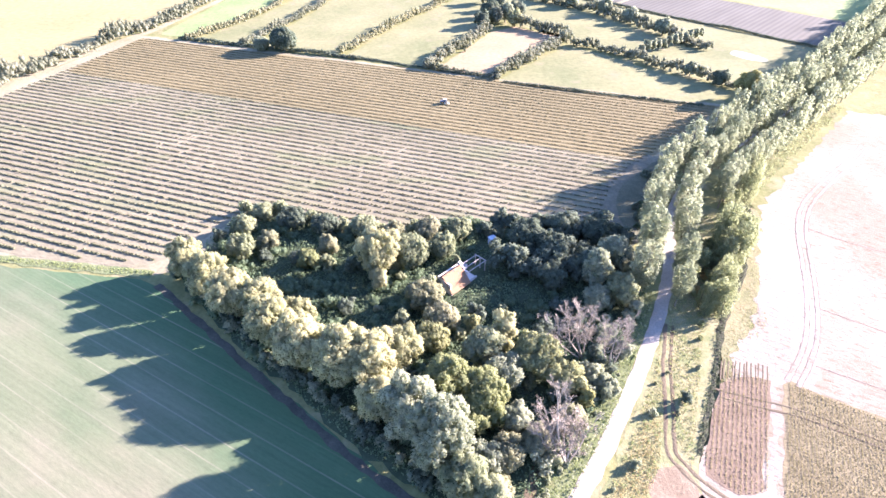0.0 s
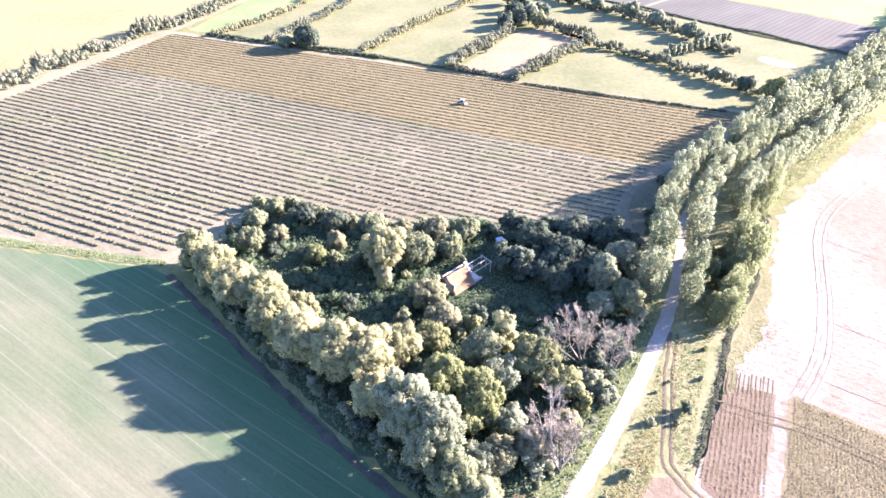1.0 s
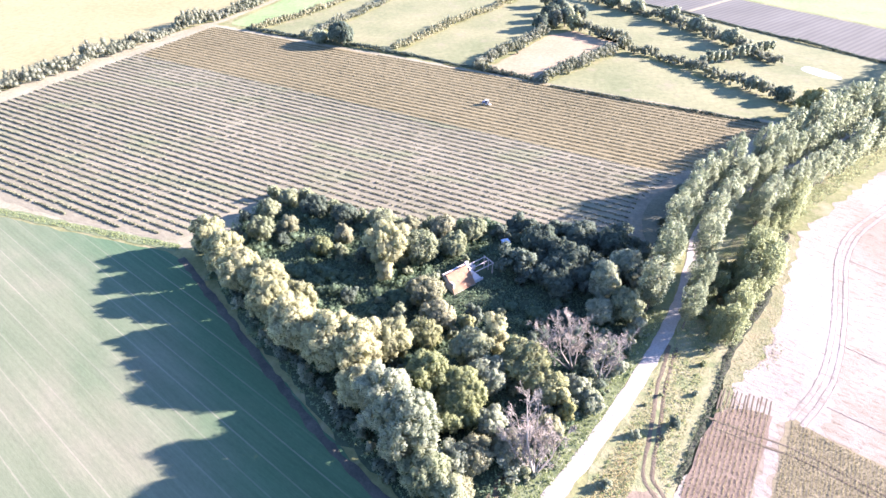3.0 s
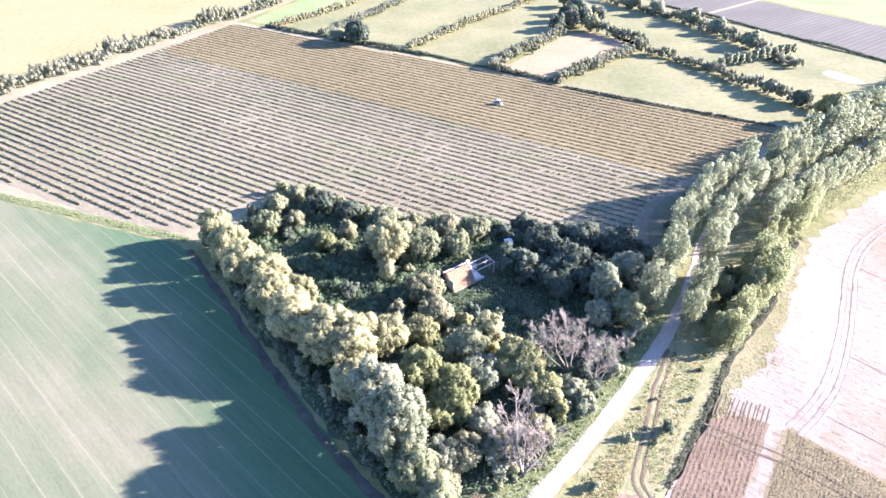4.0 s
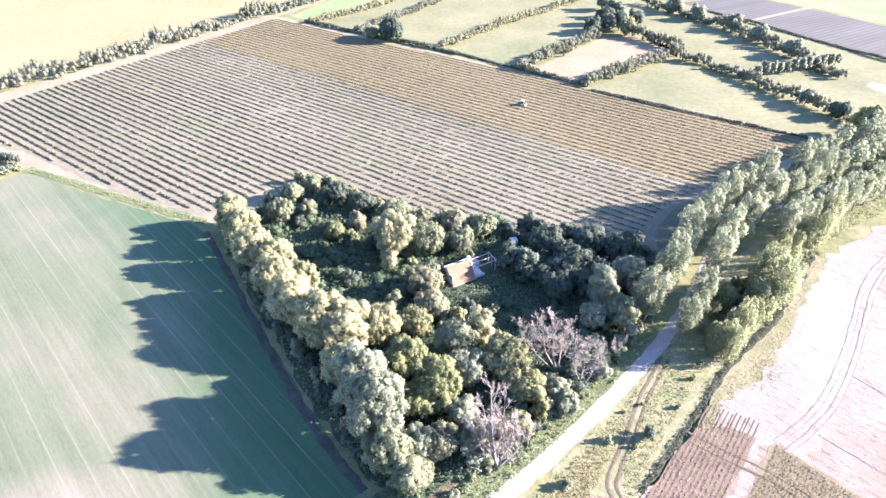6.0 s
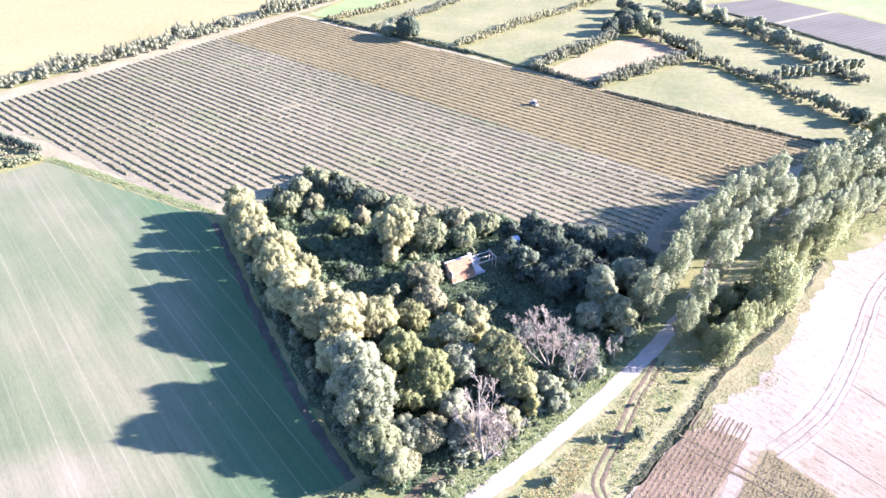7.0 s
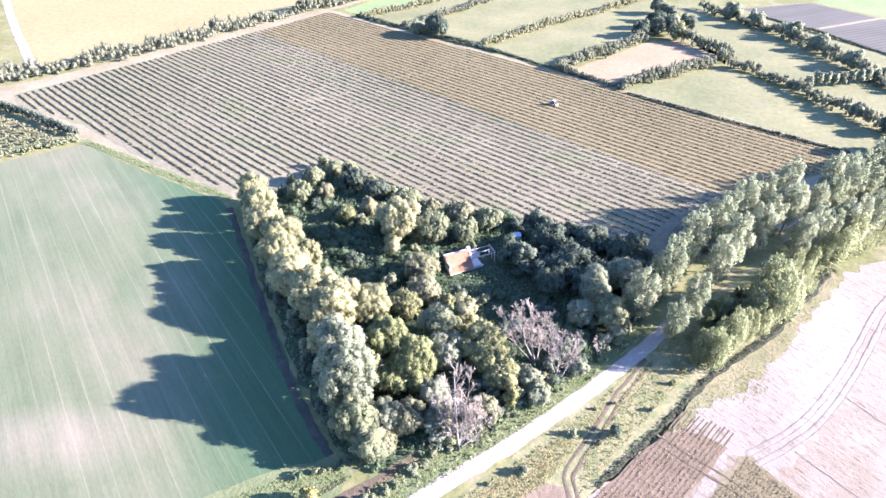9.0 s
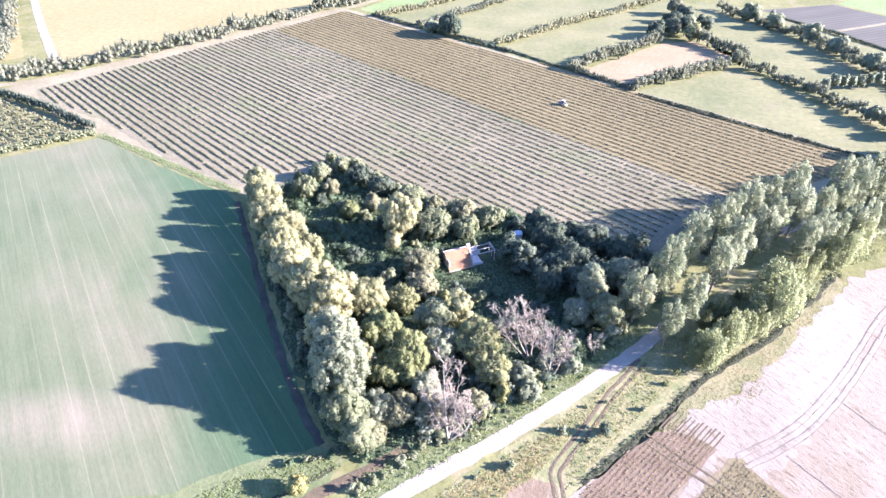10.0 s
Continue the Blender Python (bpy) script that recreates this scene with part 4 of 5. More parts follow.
dead_tree("dead_tree", (25.6, 69.0), 15.5, "bare bleached dead tree with fanned spreading limbs", 150, ((-2.2, 0.7, 12.6), (-6.6, 1.0, 8.6), (0.2, 1.0, 11.0), (-4.2, 1.6, 10.8)), 0.42, 13)
dead_tree("dead_tree", (30.2, 66.6), 13.0, "bare bleached dead tree with fine twigs", 151, ((-0.6, 0.8, 11.4), (1.8, 0.9, 10.2), (-2.4, 0.8, 9.8)), 0.5, 12)
dead_tree("dead_tree", (19, 47.7), 17.0, "leaning bare dead tree with pale trunk", 152, ((-2.5, 3.6, 14.2), (-4.8, 2.2, 6.6), (2.2, 4.0, 6.8), (-0.4, 4.8, 9.6), (3.6, 3.0, 5.6), (-3.6, 4.4, 8.4)), 0.25, 9)
dead_tree("dead_tree", (36.0, 75.0), 7.0, "small bare dead tree at the roadside", 154, ((0.2, 0.3, 5.4), (-1.0, 0.4, 4.6)), 0.4, 5)
tree("willow", (8.0, 42.4), 4.2, 2.2, "brownish", "dusty shrub willow beside the dirt path", 145, 6000, 0.15, 0.02, 11)
tree("hawthorn", (9.6, 48.2), 5.0, 3.3, "brownish", "dusty brown-green shrub tree behind the dirt path", 122, 9000, 0.15, 0.02, 14, 1.0, 0.42)
tree("hawthorn", (11.6, 54.0), 6.0, 2.9, "bluish", "grey-green shrub tree behind a leaning dead tree", 146, 8000, 0.15, 0.03, 14, 1.0, 0.42)
tree("hawthorn", (14.6, 50.6), 4.6, 2.6, "brownish", "dusty shrub tree behind a leaning dead tree", 123, 6500, 0.15, 0.02, 12, 1.0, 0.4)
tree("hawthorn", (20.8, 54.4), 5.0, 2.8, "brownish", "dusty shrub tree near the road", 147, 6500, 0.15, 0.03, 12, 1.0, 0.4)
tree("hawthorn", (25.4, 63.6), 4.8, 2.6, "bluish", "grey-green shrub tree at the foot of dead trees", 124, 6500, 0.15, 0.02, 12, 1.0, 0.4)
tree("hawthorn", (28, 61.2), 4.2, 2.4, "bluish", "grey-green shrub tree near the road", 148, 6000, 0.15, 0.03, 12, 1.0, 0.4)
tree("hawthorn", (33.2, 69.6), 3.8, 1.9, "bluish", "grey-green shrub tree near the road", 125, 4500, 0.15, 0.03, 10, 1.0, 0.36)
tree("hazel", (-2.6, 72.0), 4.2, 4.3, "lime", "flat-topped yellow-green hazel thicket", 149, 9000, 0.15, 0.02, 20, 0.55, 0.4)
tree("hawthorn", (-40.4, 102.0), 5.0, 2.5, "brownish", "dusty brown-green shrub tree in the thicket", 153, 5500, 0.15, 0.02, 11, 1.0, 0.42)
tree("hawthorn", (-30.4, 95.6), 4.6, 2.7, "walnut", "yellow-green shrub tree in the thicket", 154, 6500, 0.15, 0.02, 11, 1.0, 0.42)
tree("hawthorn", (-26.4, 100.4), 5.0, 2.5, "brownish", "dusty brown-green shrub tree in the thicket", 155, 5500, 0.15, 0.02, 11, 1.0, 0.42)
tree("hawthorn", (-45.8, 98.6), 6.0, 3.6, "olive", "pale olive shrub tree behind willows", 156, 8500, 0.15, 0.02, 14, 1.0, 0.42)
tree("hawthorn", (-48.0, 108.0), 5.0, 3.0, "olive", "pale olive shrub tree behind willows", 126, 6500, 0.15, 0.02, 12, 1.0, 0.42)
tree("hawthorn", (-4, 106.2), 5.4, 3.4, "brownish", "dusty brown-green shrub tree at the thicket edge", 157, 7000, 0.15, 0.02, 14, 1.0, 0.42)
tree("hawthorn", (3.5, 106.6), 4.8, 3.4, "olive", "olive shrub tree at the thicket edge", 158, 7000, 0.15, 0.02, 14, 1.0, 0.42)
tree("hawthorn", (-19, 107), 5.4, 3.6, "olive", "olive shrub tree at the thicket edge", 159, 7000, 0.15, 0.02, 14, 1.0, 0.42)
tree("hawthorn", (-12, 105.5), 4.6, 3.0, "brownish", "dusty shrub tree at the thicket edge", 127, 6000, 0.15, 0.02, 12, 1.0, 0.42)
tree("hawthorn", (-29, 108.5), 5.0, 3.6, "dark", "dark green shrub tree at the thicket edge", 160, 7000, 0.15, 0.02, 14, 1.0, 0.42)
tree("hawthorn", (-37, 111), 5.0, 3.6, "dark", "dark green shrub tree at the thicket edge", 161, 7000, 0.15, 0.02, 14, 1.0, 0.42)
tree("hawthorn", (-45, 114), 4.6, 3.0, "olive", "olive shrub tree at the thicket edge", 162, 6000, 0.15, 0.02, 12, 1.0, 0.42)
# dark leaf colour on these four stands in for the poplars' shade
tree("sallow", (26, 97), 7.6, 4.0, "dark", "sallow in the deep thicket, leaves coloured dark for shade", 163, 8000, 0.16, 0.02)
tree("sallow", (19, 103), 7.2, 4.2, "dark", "sallow in the deep thicket, leaves coloured dark for shade", 164, 8000, 0.16, 0.02)
tree("sallow", (28, 106), 7.4, 4.0, "dark", "sallow in the deep thicket, leaves coloured dark for shade", 165, 8000, 0.16, 0.02)
tree("sallow", (35, 104.5), 7.2, 3.8, "dark", "sallow in the deep thicket, leaves coloured dark for shade", 166, 8000, 0.16, 0.02)

# the outer row beside the ditch: young poplars in leaf to the ground
BELT = [(50.5, 79), (55, 79), (64, 92), (69, 102), (66.5, 106), (58.5, 98), (53.5, 89)]
YOUNG = [poplar_mesh(np.random.default_rng(440 + k), h, 4600, 0.14, 0.04, "young_poplar", 2.5) for k, h in enumerate((8.5, 9.5, 10.5, 9.0))]
rng = np.random.default_rng(78)
for x, y in list(along([(53.2, 80.5), (57.5, 88.5), (61, 96), (65, 104), (69, 112), (74, 120), (84, 132)], 3.5)[0]) + list(along([(54.5, 80.5), (59, 87), (65, 98), (71, 109), (75, 117)], 4.6)[0]) + [q for q in np.random.default_rng(79).uniform((50, 79), (70, 106), (62, 2)) if inside(BELT, *q)]:
    crown, trunk = YOUNG[int(rng.integers(0, 4))]
    k = rng.uniform(0.75, 1.1) * float(np.interp(y, (80, 87, 90, 94, 97, 104, 107, 118, 123), (0.72, 0.85, 0.6, 0.62, 1.0, 1.15, 0.5, 0.55, 1.1)))
    t = thing("young_poplar", pose(x + rng.normal(0, 0.9), y + rng.normal(0, 0.7), 0, 0, 0, rng.uniform(0, 360)) @ Matrix.Diagonal((k * 0.86, k * 0.86, k * 1.12, 1)), "young yellow-green poplar in leaf to the ground beside the ditch", "tree", "young poplars")
    part("trunk", trunk, t)
    part("crown", crown, t)
THICKET = [(-60, 93), (-50, 118), (-25, 112), (10, 111), (38, 112), (46, 97), (39, 82), (27, 61), (20, 49), (8, 38), (1, 40), (-16, 52), (-40, 73)]
HUT = [(7, 96), (17, 97), (14.5, 107), (8, 107)]
HOUSE = [(-1.5, 88), (1.5, 84.5), (12, 95.5), (9, 99), (4, 95)]
scatter("bramble_cover", THICKET, 3.5, 0.2, 1.2, "bramble", "dense dark green brambles covering the ground", 21, 0.2, "brambles", 3, 0.8, (HOUSE,))
rng = np.random.default_rng(9)
kinds = [("dark", bush_mesh(np.random.default_rng(60 + k), 4.0, 2.3, "dark", 950, 0.2, 15)) for k in range(4)] + [("olive", bush_mesh(np.random.default_rng(70 + k), 3.6, 2.1, "olive", 950, 0.2, 15)) for k in range(4)] + \
        [("bramble", bush_mesh(np.random.default_rng(80 + k), 2.3, 2.3, "bramble", 950, 0.2, 15)) for k in range(4)] + [("bluish", bush_mesh(np.random.default_rng(90 + k), 3.4, 2.0, "bluish", 950, 0.2, 15)) for k in range(3)] + [("brownish_low", bush_mesh(np.random.default_rng(93 + k), 2.6, 2.2, "dry_grass", 1100, 0.16, 12)) for k in range(2)] + [("poplar", bush_mesh(np.random.default_rng(96 + k), 4.2, 2.0, "young_poplar", 1500, 0.16, 18)) for k in range(3)]
WORDS = {"dark": "dark green shrub in the overgrown thicket", "olive": "olive-green shrub in the overgrown thicket", "bramble": "low dark bramble mound in the thicket", "bluish": "grey-green shrub at the thicket edge", "poplar": "pale young growth under the poplars", "brownish_low": "tawny low growth under the poplars"}


def shrub(x, y, kind, k):
    pick = [m for n, m in kinds if n == kind]
    ob = new("shrub", pick[int(rng.integers(0, len(pick)))])
    ob.matrix_world = pose(x, y, 0, 0, 0, rng.uniform(0, 360)) @ Matrix.Diagonal((k, k, k * rng.uniform(0.85, 1.15), 1))
    return tagged(ob, WORDS[kind], "shrub", "thicket shrubs")


# the thicket's far edge, against the plantation
for x, y in along([(-51, 116), (-44, 117), (-25, 109.5), (-8, 107), (10, 108), (36, 110)], 3.0)[0]:
    shrub(x + rng.normal(0, 0.8), y + rng.normal(0, 1.0), "dark" if rng.uniform() < 0.5 else "olive", rng.uniform(0.7, 1.05))
# the deep shade east of the ruin, partly put into the dark leaf colour
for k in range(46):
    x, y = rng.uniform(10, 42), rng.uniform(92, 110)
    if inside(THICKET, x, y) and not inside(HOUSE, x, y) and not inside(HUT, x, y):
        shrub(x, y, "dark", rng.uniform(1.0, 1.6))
# along the gravel road
for x, y in along([(14, 47), (22, 56), (28, 64), (33, 72), (38, 81), (42, 90)], 2.4)[0]:
    shrub(x - 1.0 + rng.normal(0, 1.2), y + 1 + rng.normal(0, 1.2), "bluish" if rng.uniform() < 0.5 else "olive", rng.uniform(0.7, 1.2))
# scattered within
mounds = []
for k in range(330):
    x, y = rng.uniform(-56, 36), rng.uniform(42, 112)
    if inside(THICKET, x, y) and not inside([(-3, 86), (1.5, 80), (20, 88), (14, 97), (9, 99)], x, y) and not inside(HUT, x, y):
        kind = ("bramble", "bramble", "bramble", "bramble", "dark", "olive")[int(rng.integers(0, 6))]
        k = rng.uniform(0.6, 1.15)
        if kind != "bramble":
            shrub(x, y, kind, k)
            continue
        for j in range(9):
            q = 2.2 * k * rng.uniform(0.28, 0.5)
            mounds.append((x + rng.normal(0, 0.9 * k), y + rng.normal(0, 0.9 * k), max(q * 0.5, 1.5 * k * rng.uniform(0.3, 1.0) - q * 0.4), q, q, q * 0.9))
area = [m for m in mounds]
pieces = []
for k in range(0, len(area), 60):
    pieces.append(lobed(rng, area[k:k + 60], 4400, 0.2, 0.66))
tagged(new("bramble_mounds", quick("bramble_mounds", *joined(pieces), M["bramble"])), "tangled dark green bramble mounds in the thicket", "brambles", kind="stuff")
# under the willows
for x, y in along([(-60, 91), (-42, 74), (-25, 60), (-8, 47), (3, 40)], 2.6)[0]:
    shrub(x + 1.5 + rng.normal(0, 0.5), y + 1.8 + rng.normal(0, 0.5), "bluish" if rng.uniform() < 0.7 else "dark", rng.uniform(0.5, 0.85))
# young growth under the outer poplars
for x, y in along([(52, 80), (58, 91), (66, 107)], 1.9)[0]:
    shrub(x + rng.normal(0, 1.9), y + rng.normal(0, 1.2), "poplar", rng.uniform(0.35, 0.65))
for x, y in np.random.default_rng(81).uniform((50, 86), (66, 114), (70, 2)):
    if inside([(51, 86), (55.5, 88), (62, 100), (66, 110), (61.5, 113), (55, 101)], x, y):
        shrub(x, y, "poplar" if rng.uniform() < 0.7 else "brownish_low", rng.uniform(0.4, 0.85))
# rough growth on the shaded headland
for k in range(26):
    x, y = rng.uniform(46, 60), rng.uniform(108, 142)
    if inside([(46, 106), (52, 112), (57, 124), (66, 140), (62, 142), (52, 132), (47, 120)], x, y):
        shrub(x, y, "dark" if k % 2 else "bramble", rng.uniform(0.4, 0.8))
for x, y in along([(9, 32.5), (13, 39.5), (18, 47)], 1.9)[0]:
    shrub(x + rng.normal(0, 0.4), y + rng.normal(0, 0.4), "bluish" if rng.uniform() < 0.4 else "olive", rng.uniform(0.25, 0.5))
# bushes by the road and the ditch
for x, y, k, kind in ((35.0, 57.0, 0.45, "bluish"), (29.6, 47.4, 0.5, "bluish"), (41.6, 59.9, 0.55, "dark"), (46.5, 67, 0.26, "bluish"), (10.5, 34.5, 0.4, "bluish"), (25.4, 43.6, 0.22, "bluish"), (37.6, 63.5, 0.18, "olive"), (40.6, 66.0, 0.2, "olive"), (39.4, 57.0, 0.2, "dark"), (50.5, 77.5, 0.4, "poplar"), (49.2, 74.2, 0.3, "poplar")):
    shrub(x, y, kind, k)
# weeds and low growth where the thicket meets the verge
for line, low, high in (([(15, 46.5), (22, 55), (28.5, 64), (33.5, 72.5), (37.5, 80), (41, 88)], 0.25, 0.6), ([(12.5, 40), (19.5, 49), (26.5, 58.6), (32.5, 68)], 0.16, 0.34), ([(-2, 33), (4, 38.6), (9, 40.5)], 0.2, 0.45)):
    for x, y in along(line, 1.5)[0]:
        shrub(x + rng.normal(0, 0.5), y + rng.normal(0, 0.5), ("olive", "bluish", "dark", "bramble")[int(rng.integers(0, 4))], rng.uniform(low, high))

# verges
SIDE = [(47.5, 85), (43.5, 75), (40.5, 64), (37.5, 53), (38.5, 47), (43.5, 59), (48.6, 71), (55.5, 84), (64.5, 101), (73, 118), (66, 118), (56, 100)]
ROADSIDE = [(41, 72), (36, 62), (29, 50), (19, 35), (24, 34), (34, 48), (38, 60)]
INNER = [(11, 31), (20, 43.8), (29, 57.4), (36, 70), (41, 79.5), (45, 88), (41.5, 88), (36, 79), (30, 67), (24, 57), (16, 48), (9, 36)]
BANK = [(q[0] + 0.9, q[1] - 0.4) for q in DITCH[8:]] + [(80.4, 119), (75, 105.8), (68.8, 92.7), (66, 86.8), (62.8, 80.6), (56.8, 72.8), (52.7, 67.4), (49.8, 63)]
scatter("verge_grass", SIDE, 9.0, 0.09, 0.14, "grass", "pale straw and yellow-green grass between road and ditch", 31, 0.5, spread=0.4)
scatter("verge_plants", SIDE, 0.9, 0.10, 0.4, "green_grass", "scattered green weeds in pale grass", 41, 0.4, "weeds", 9, 0.5)
scatter("verge_grass", ROADSIDE, 10.0, 0.09, 0.15, "grass", "mixed straw-coloured grass beside the gravel road", 32, 0.5, spread=0.4)
scatter("verge_plants", ROADSIDE, 1.0, 0.10, 0.45, "green_grass", "green weeds in grass beside the gravel road", 42, 0.4, "weeds", 10, 0.5)
scatter("dry_grass", [(33, 55), (28, 47), (22, 38), (28, 38), (34, 49), (36, 56)], 16.0, 0.07, 0.35, "dry_grass", "tall tawny dry grass beside the gravel road", 33, 0.5, spread=0.45)
scatter("verge_grass", INNER, 9.0, 0.10, 0.2, "green_grass", "rough green verge between thicket and gravel road", 34, 0.5, spread=0.4)
scatter("verge_plants", INNER, 0.5, 0.15, 0.8, "olive", "knee-high weeds beside the thicket", 43, 0.3, "weeds", 12, 0.6)
scatter("verge_grass", [(-14, 19), (-8, 28), (1, 36.5), (6, 37), (2, 30), (-6, 18)], 8.0, 0.12, 0.2, "green_grass", "bright green verge at the corner of the crop field", 35, 0.5, spread=0.4)
scatter("ditch_plants", [(q[0] + 0.55, q[1] - 0.25) for q in DITCH] + [(q[0] - 0.55, q[1] + 0.25) for q in DITCH[::-1]], 9.0, 0.13, 0.45, "reed", "dark reeds and weeds in a narrow ditch", 36, 0.2, "reeds")
scatter("verge_grass", BANK, 6.0, 0.09, 0.1, "grass", "short yellow-green grass between ditch and sandy soil", 38, 0.5, spread=0.4)
scatter("verge_grass", [(-128, 100.5), (-98, 96.2), (-64, 91.8), (-64, 93.3), (-98, 98), (-128, 102.5)], 8.0, 0.14, 0.3, "green_grass", "green grass bank between crop and plantation", 37, 0.4, spread=0.5)
scatter("rough_growth", [(73, 112), (82, 125), (96, 140), (118, 162), (140, 184), (137, 186), (114, 165), (93, 144), (78, 128), (70, 115)], 5.0, 0.13, 0.9, "young_poplar", "pale rough growth under the outer poplars", 40, 0.2, "weeds")
scatter("weeds", [(57.5, 74.5), (60.5, 79.5), (64, 83), (66, 81), (63, 77), (60, 74)], 3.0, 0.12, 0.1, "grass", "patch of green weeds on pale sand", 39, 0.5, spread=0.4)


# furrows running out into the sand, and a tractor's tracks across them
for k in range(13):
    x, y = 50.3 + 0.66 * k, 66.2 - 0.1 * k + (k * 5 % 3) * 0.25
    ribbon("furrow", [(x - 0.9, y - 2.0), (x + 0.5, y + 1.2), (x + 1.2, y + 2.8)], 0.26, 0.05, M["track"], "dark furrow running out into white sand", "furrow", 0.12, 0.6)
for side in (0.0, 1.7):
    ribbon("wheel_rut", [(47.5, 62.6 - side), (53, 60.6 - side), (59.5, 58.5 - side), (66, 55 - side), (76, 49 - side)], 0.42, 0.065, M["track"], "wheel rut across furrowed soil", "path", 0.15, 0.8)


# furrow crop rows
def crop_rows(poly, turn, gap, step, mat, label, seed, size=0.16, h=0.18):
    rng = np.random.default_rng(seed)
    u = np.array([math.cos(radians(turn)), math.sin(radians(turn))])
    w = np.array([-u[1], u[0]])
    c = [np.array(p) for p in poly]
    pts = []
    for v in np.arange(min(q @ w for q in c), max(q @ w for q in c), gap):
        s = np.arange(min(q @ u for q in c), max(q @ u for q in c), step)
        x, y = s * u[0] + v * w[0], s * u[1] + v * w[1]
        keep = inside(poly, x, y) & (rng.uniform(0, 1, len(s)) < 0.88)
        x, y = np.repeat(x[keep], 3), np.repeat(y[keep], 3)
        pts.append(np.stack([x + rng.normal(0, 0.07, len(x)), y + rng.normal(0, 0.07, len(x)), 0.06 + rng.uniform(0, h, len(x))], 1))
    p = np.concatenate(pts)
    ob = new("crop_plants", quick("crop_plants", *leaves(rng, p, np.tile((0, 0, 1.0), (len(p), 1)), size, 0.8), M[mat]))
    tagged(ob, label, "crop", kind="stuff")


crop_rows([(51, 66.5), (45.7, 57.5), (40.5, 47.5), (44, 43), (49, 43.5), (58.5, 64.5)], 66, 0.72, 0.16, "bean", "rows of low tan plants in red furrows", 51, 0.085, 0.14)
crop_rows([(61.5, 64), (52, 45), (48, 36), (88, 31), (85, 52), (74, 56)], 66, 0.55, 0.16, "bean", "rows of low tan bean plants", 52, 0.09, 0.2)

# ---- far hedges and trees ----
hedge([(-205, 118), (-196, 132), (-181, 160), (-171, 185), (-162, 211), (-152, 246), (-146, 262), (-134, 291), (-130, 320)], 7.0, 5.6, "hedge", "old uneven hedgerow between stubble and a sandy path", 201, 34, 0.4, 0.5)
hedge([(-117, 254), (-105, 274), (-96, 293), (-89, 319), (-84, 365)], 3.6, 2.8, "brownish", "brown-green field hedge beside a grass strip", 202)
hedge([(-89, 247), (-78, 278), (-68, 309), (-60, 360)], 4.0, 3.2, "hedge", "field hedge with taller shrubs", 203)
hedge([(-120, 256), (-90, 246.5), (-60, 238), (-35, 230.5)], 2.6, 1.6, "dark", "low hedge closing the plantation", 204, 26, 0.32)
hedge([(-45, 237), (-27, 274), (-2, 321), (12, 350)], 4.2, 3.4, "brownish", "dense brown-green field hedge", 205)
hedge([(-35, 231), (-9, 220.5), (6, 214)], 1.6, 0.9, "dark", "low weedy hedge at the plantation end", 206, 22, 0.3)
hedge([(-8, 221), (5, 242), (19, 268)], 5.0, 5.0, "hedge", "tall field hedge beside the bare paddock", 207, 34, 0.4)
hedge([(-8, 220), (8, 214.5), (21, 209)], 3.0, 2.6, "hedge", "dark hedge at the foot of the paddock", 208, 30)
hedge([(32, 279), (44, 270), (56, 261), (52, 251)], 5.0, 5.4, "hedge", "dark hedge at the head of the paddock", 209, 34, 0.4)
hedge([(19, 211), (34, 230), (49, 250)], 5.0, 4.4, "hedge", "clipped grey-green hedge beside the paddock", 210, 36, 0.36, 0.2)
hedge([(22, 206), (36, 201), (60, 193.5), (90, 185)], 1.5, 0.8, "dark", "low weedy strip at the plantation end", 211, 20, 0.3, 0.6, 0.2)
hedge([(55, 249), (61, 248), (67, 246)], 4.6, 4.4, "hedge", "short dark hedge clump", 212, 34, 0.36)
hedge([(66, 243), (72, 239), (79, 233), (86, 222), (95, 214), (108, 199), (114, 192)], 5.0, 4.8, "hedge", "dark hedge between two pastures", 213, 32, 0.38)
hedge([(40, 336), (60, 318), (73, 306), (86, 290), (97, 270), (106, 256), (113, 243)], 6.0, 5.2, "hedge", "tall far hedge with trees", 214, 34, 0.42, 0.6)
hedge([(70, 333), (88, 318), (114, 294), (145, 265), (166, 244)], 1.8, 1.2, "dark", "low hedge along the far plantation", 215, 18, 0.34)
hedge([(-226, 130), (-250, 150), (-330, 204)], 6.0, 5.0, "hedge", "tall rough hedge beside the farm road", 216, 30, 0.45)
hedge([(-250, 112), (-190, 108.5), (-162, 107), (-134, 103)], 2.2, 3.4, "dark", "tall clipped dark hedge round a tree nursery", 217, 40, 0.26, 0.08)
hedge([(-131, 101.5), (-138, 92), (-147, 80), (-175, 66)], 3.4, 1.9, "olive", "clipped green hedge round a tree nursery", 218, 40, 0.26, 0.08)
tree("field_tree", (-69, 240), 9.5, 6.0, "dark", "broad dark tree in the hedge above the plantation", 230, 4200, 0.36, 0.05)
tree("field_tree", (-79, 242), 5.0, 3.6, "bluish", "pale grey-green shrub beside a dark tree", 231, 2000, 0.34, 0.03)
for k, (x, y, h, r, mat) in enumerate([(17, 275, 7.5, 4.2, "dark"), (24, 281, 8.5, 4.6, "hedge"), (29, 284, 9.5, 4.4, "bluish"), (22, 292, 8.0, 4.6, "dark"), (33, 277, 8.0, 4.0, "willow"), (26, 305, 8.5, 4.6, "dark"), (20, 318, 8, 4.5, "hedge"), (36, 296, 7, 4, "dark")]):
    tree("field_tree", (x, y), h, r, mat, "rounded hedgerow tree among pastures", 240 + k, 2400, 0.38, 0.05, 9, 1.0, 0.9)
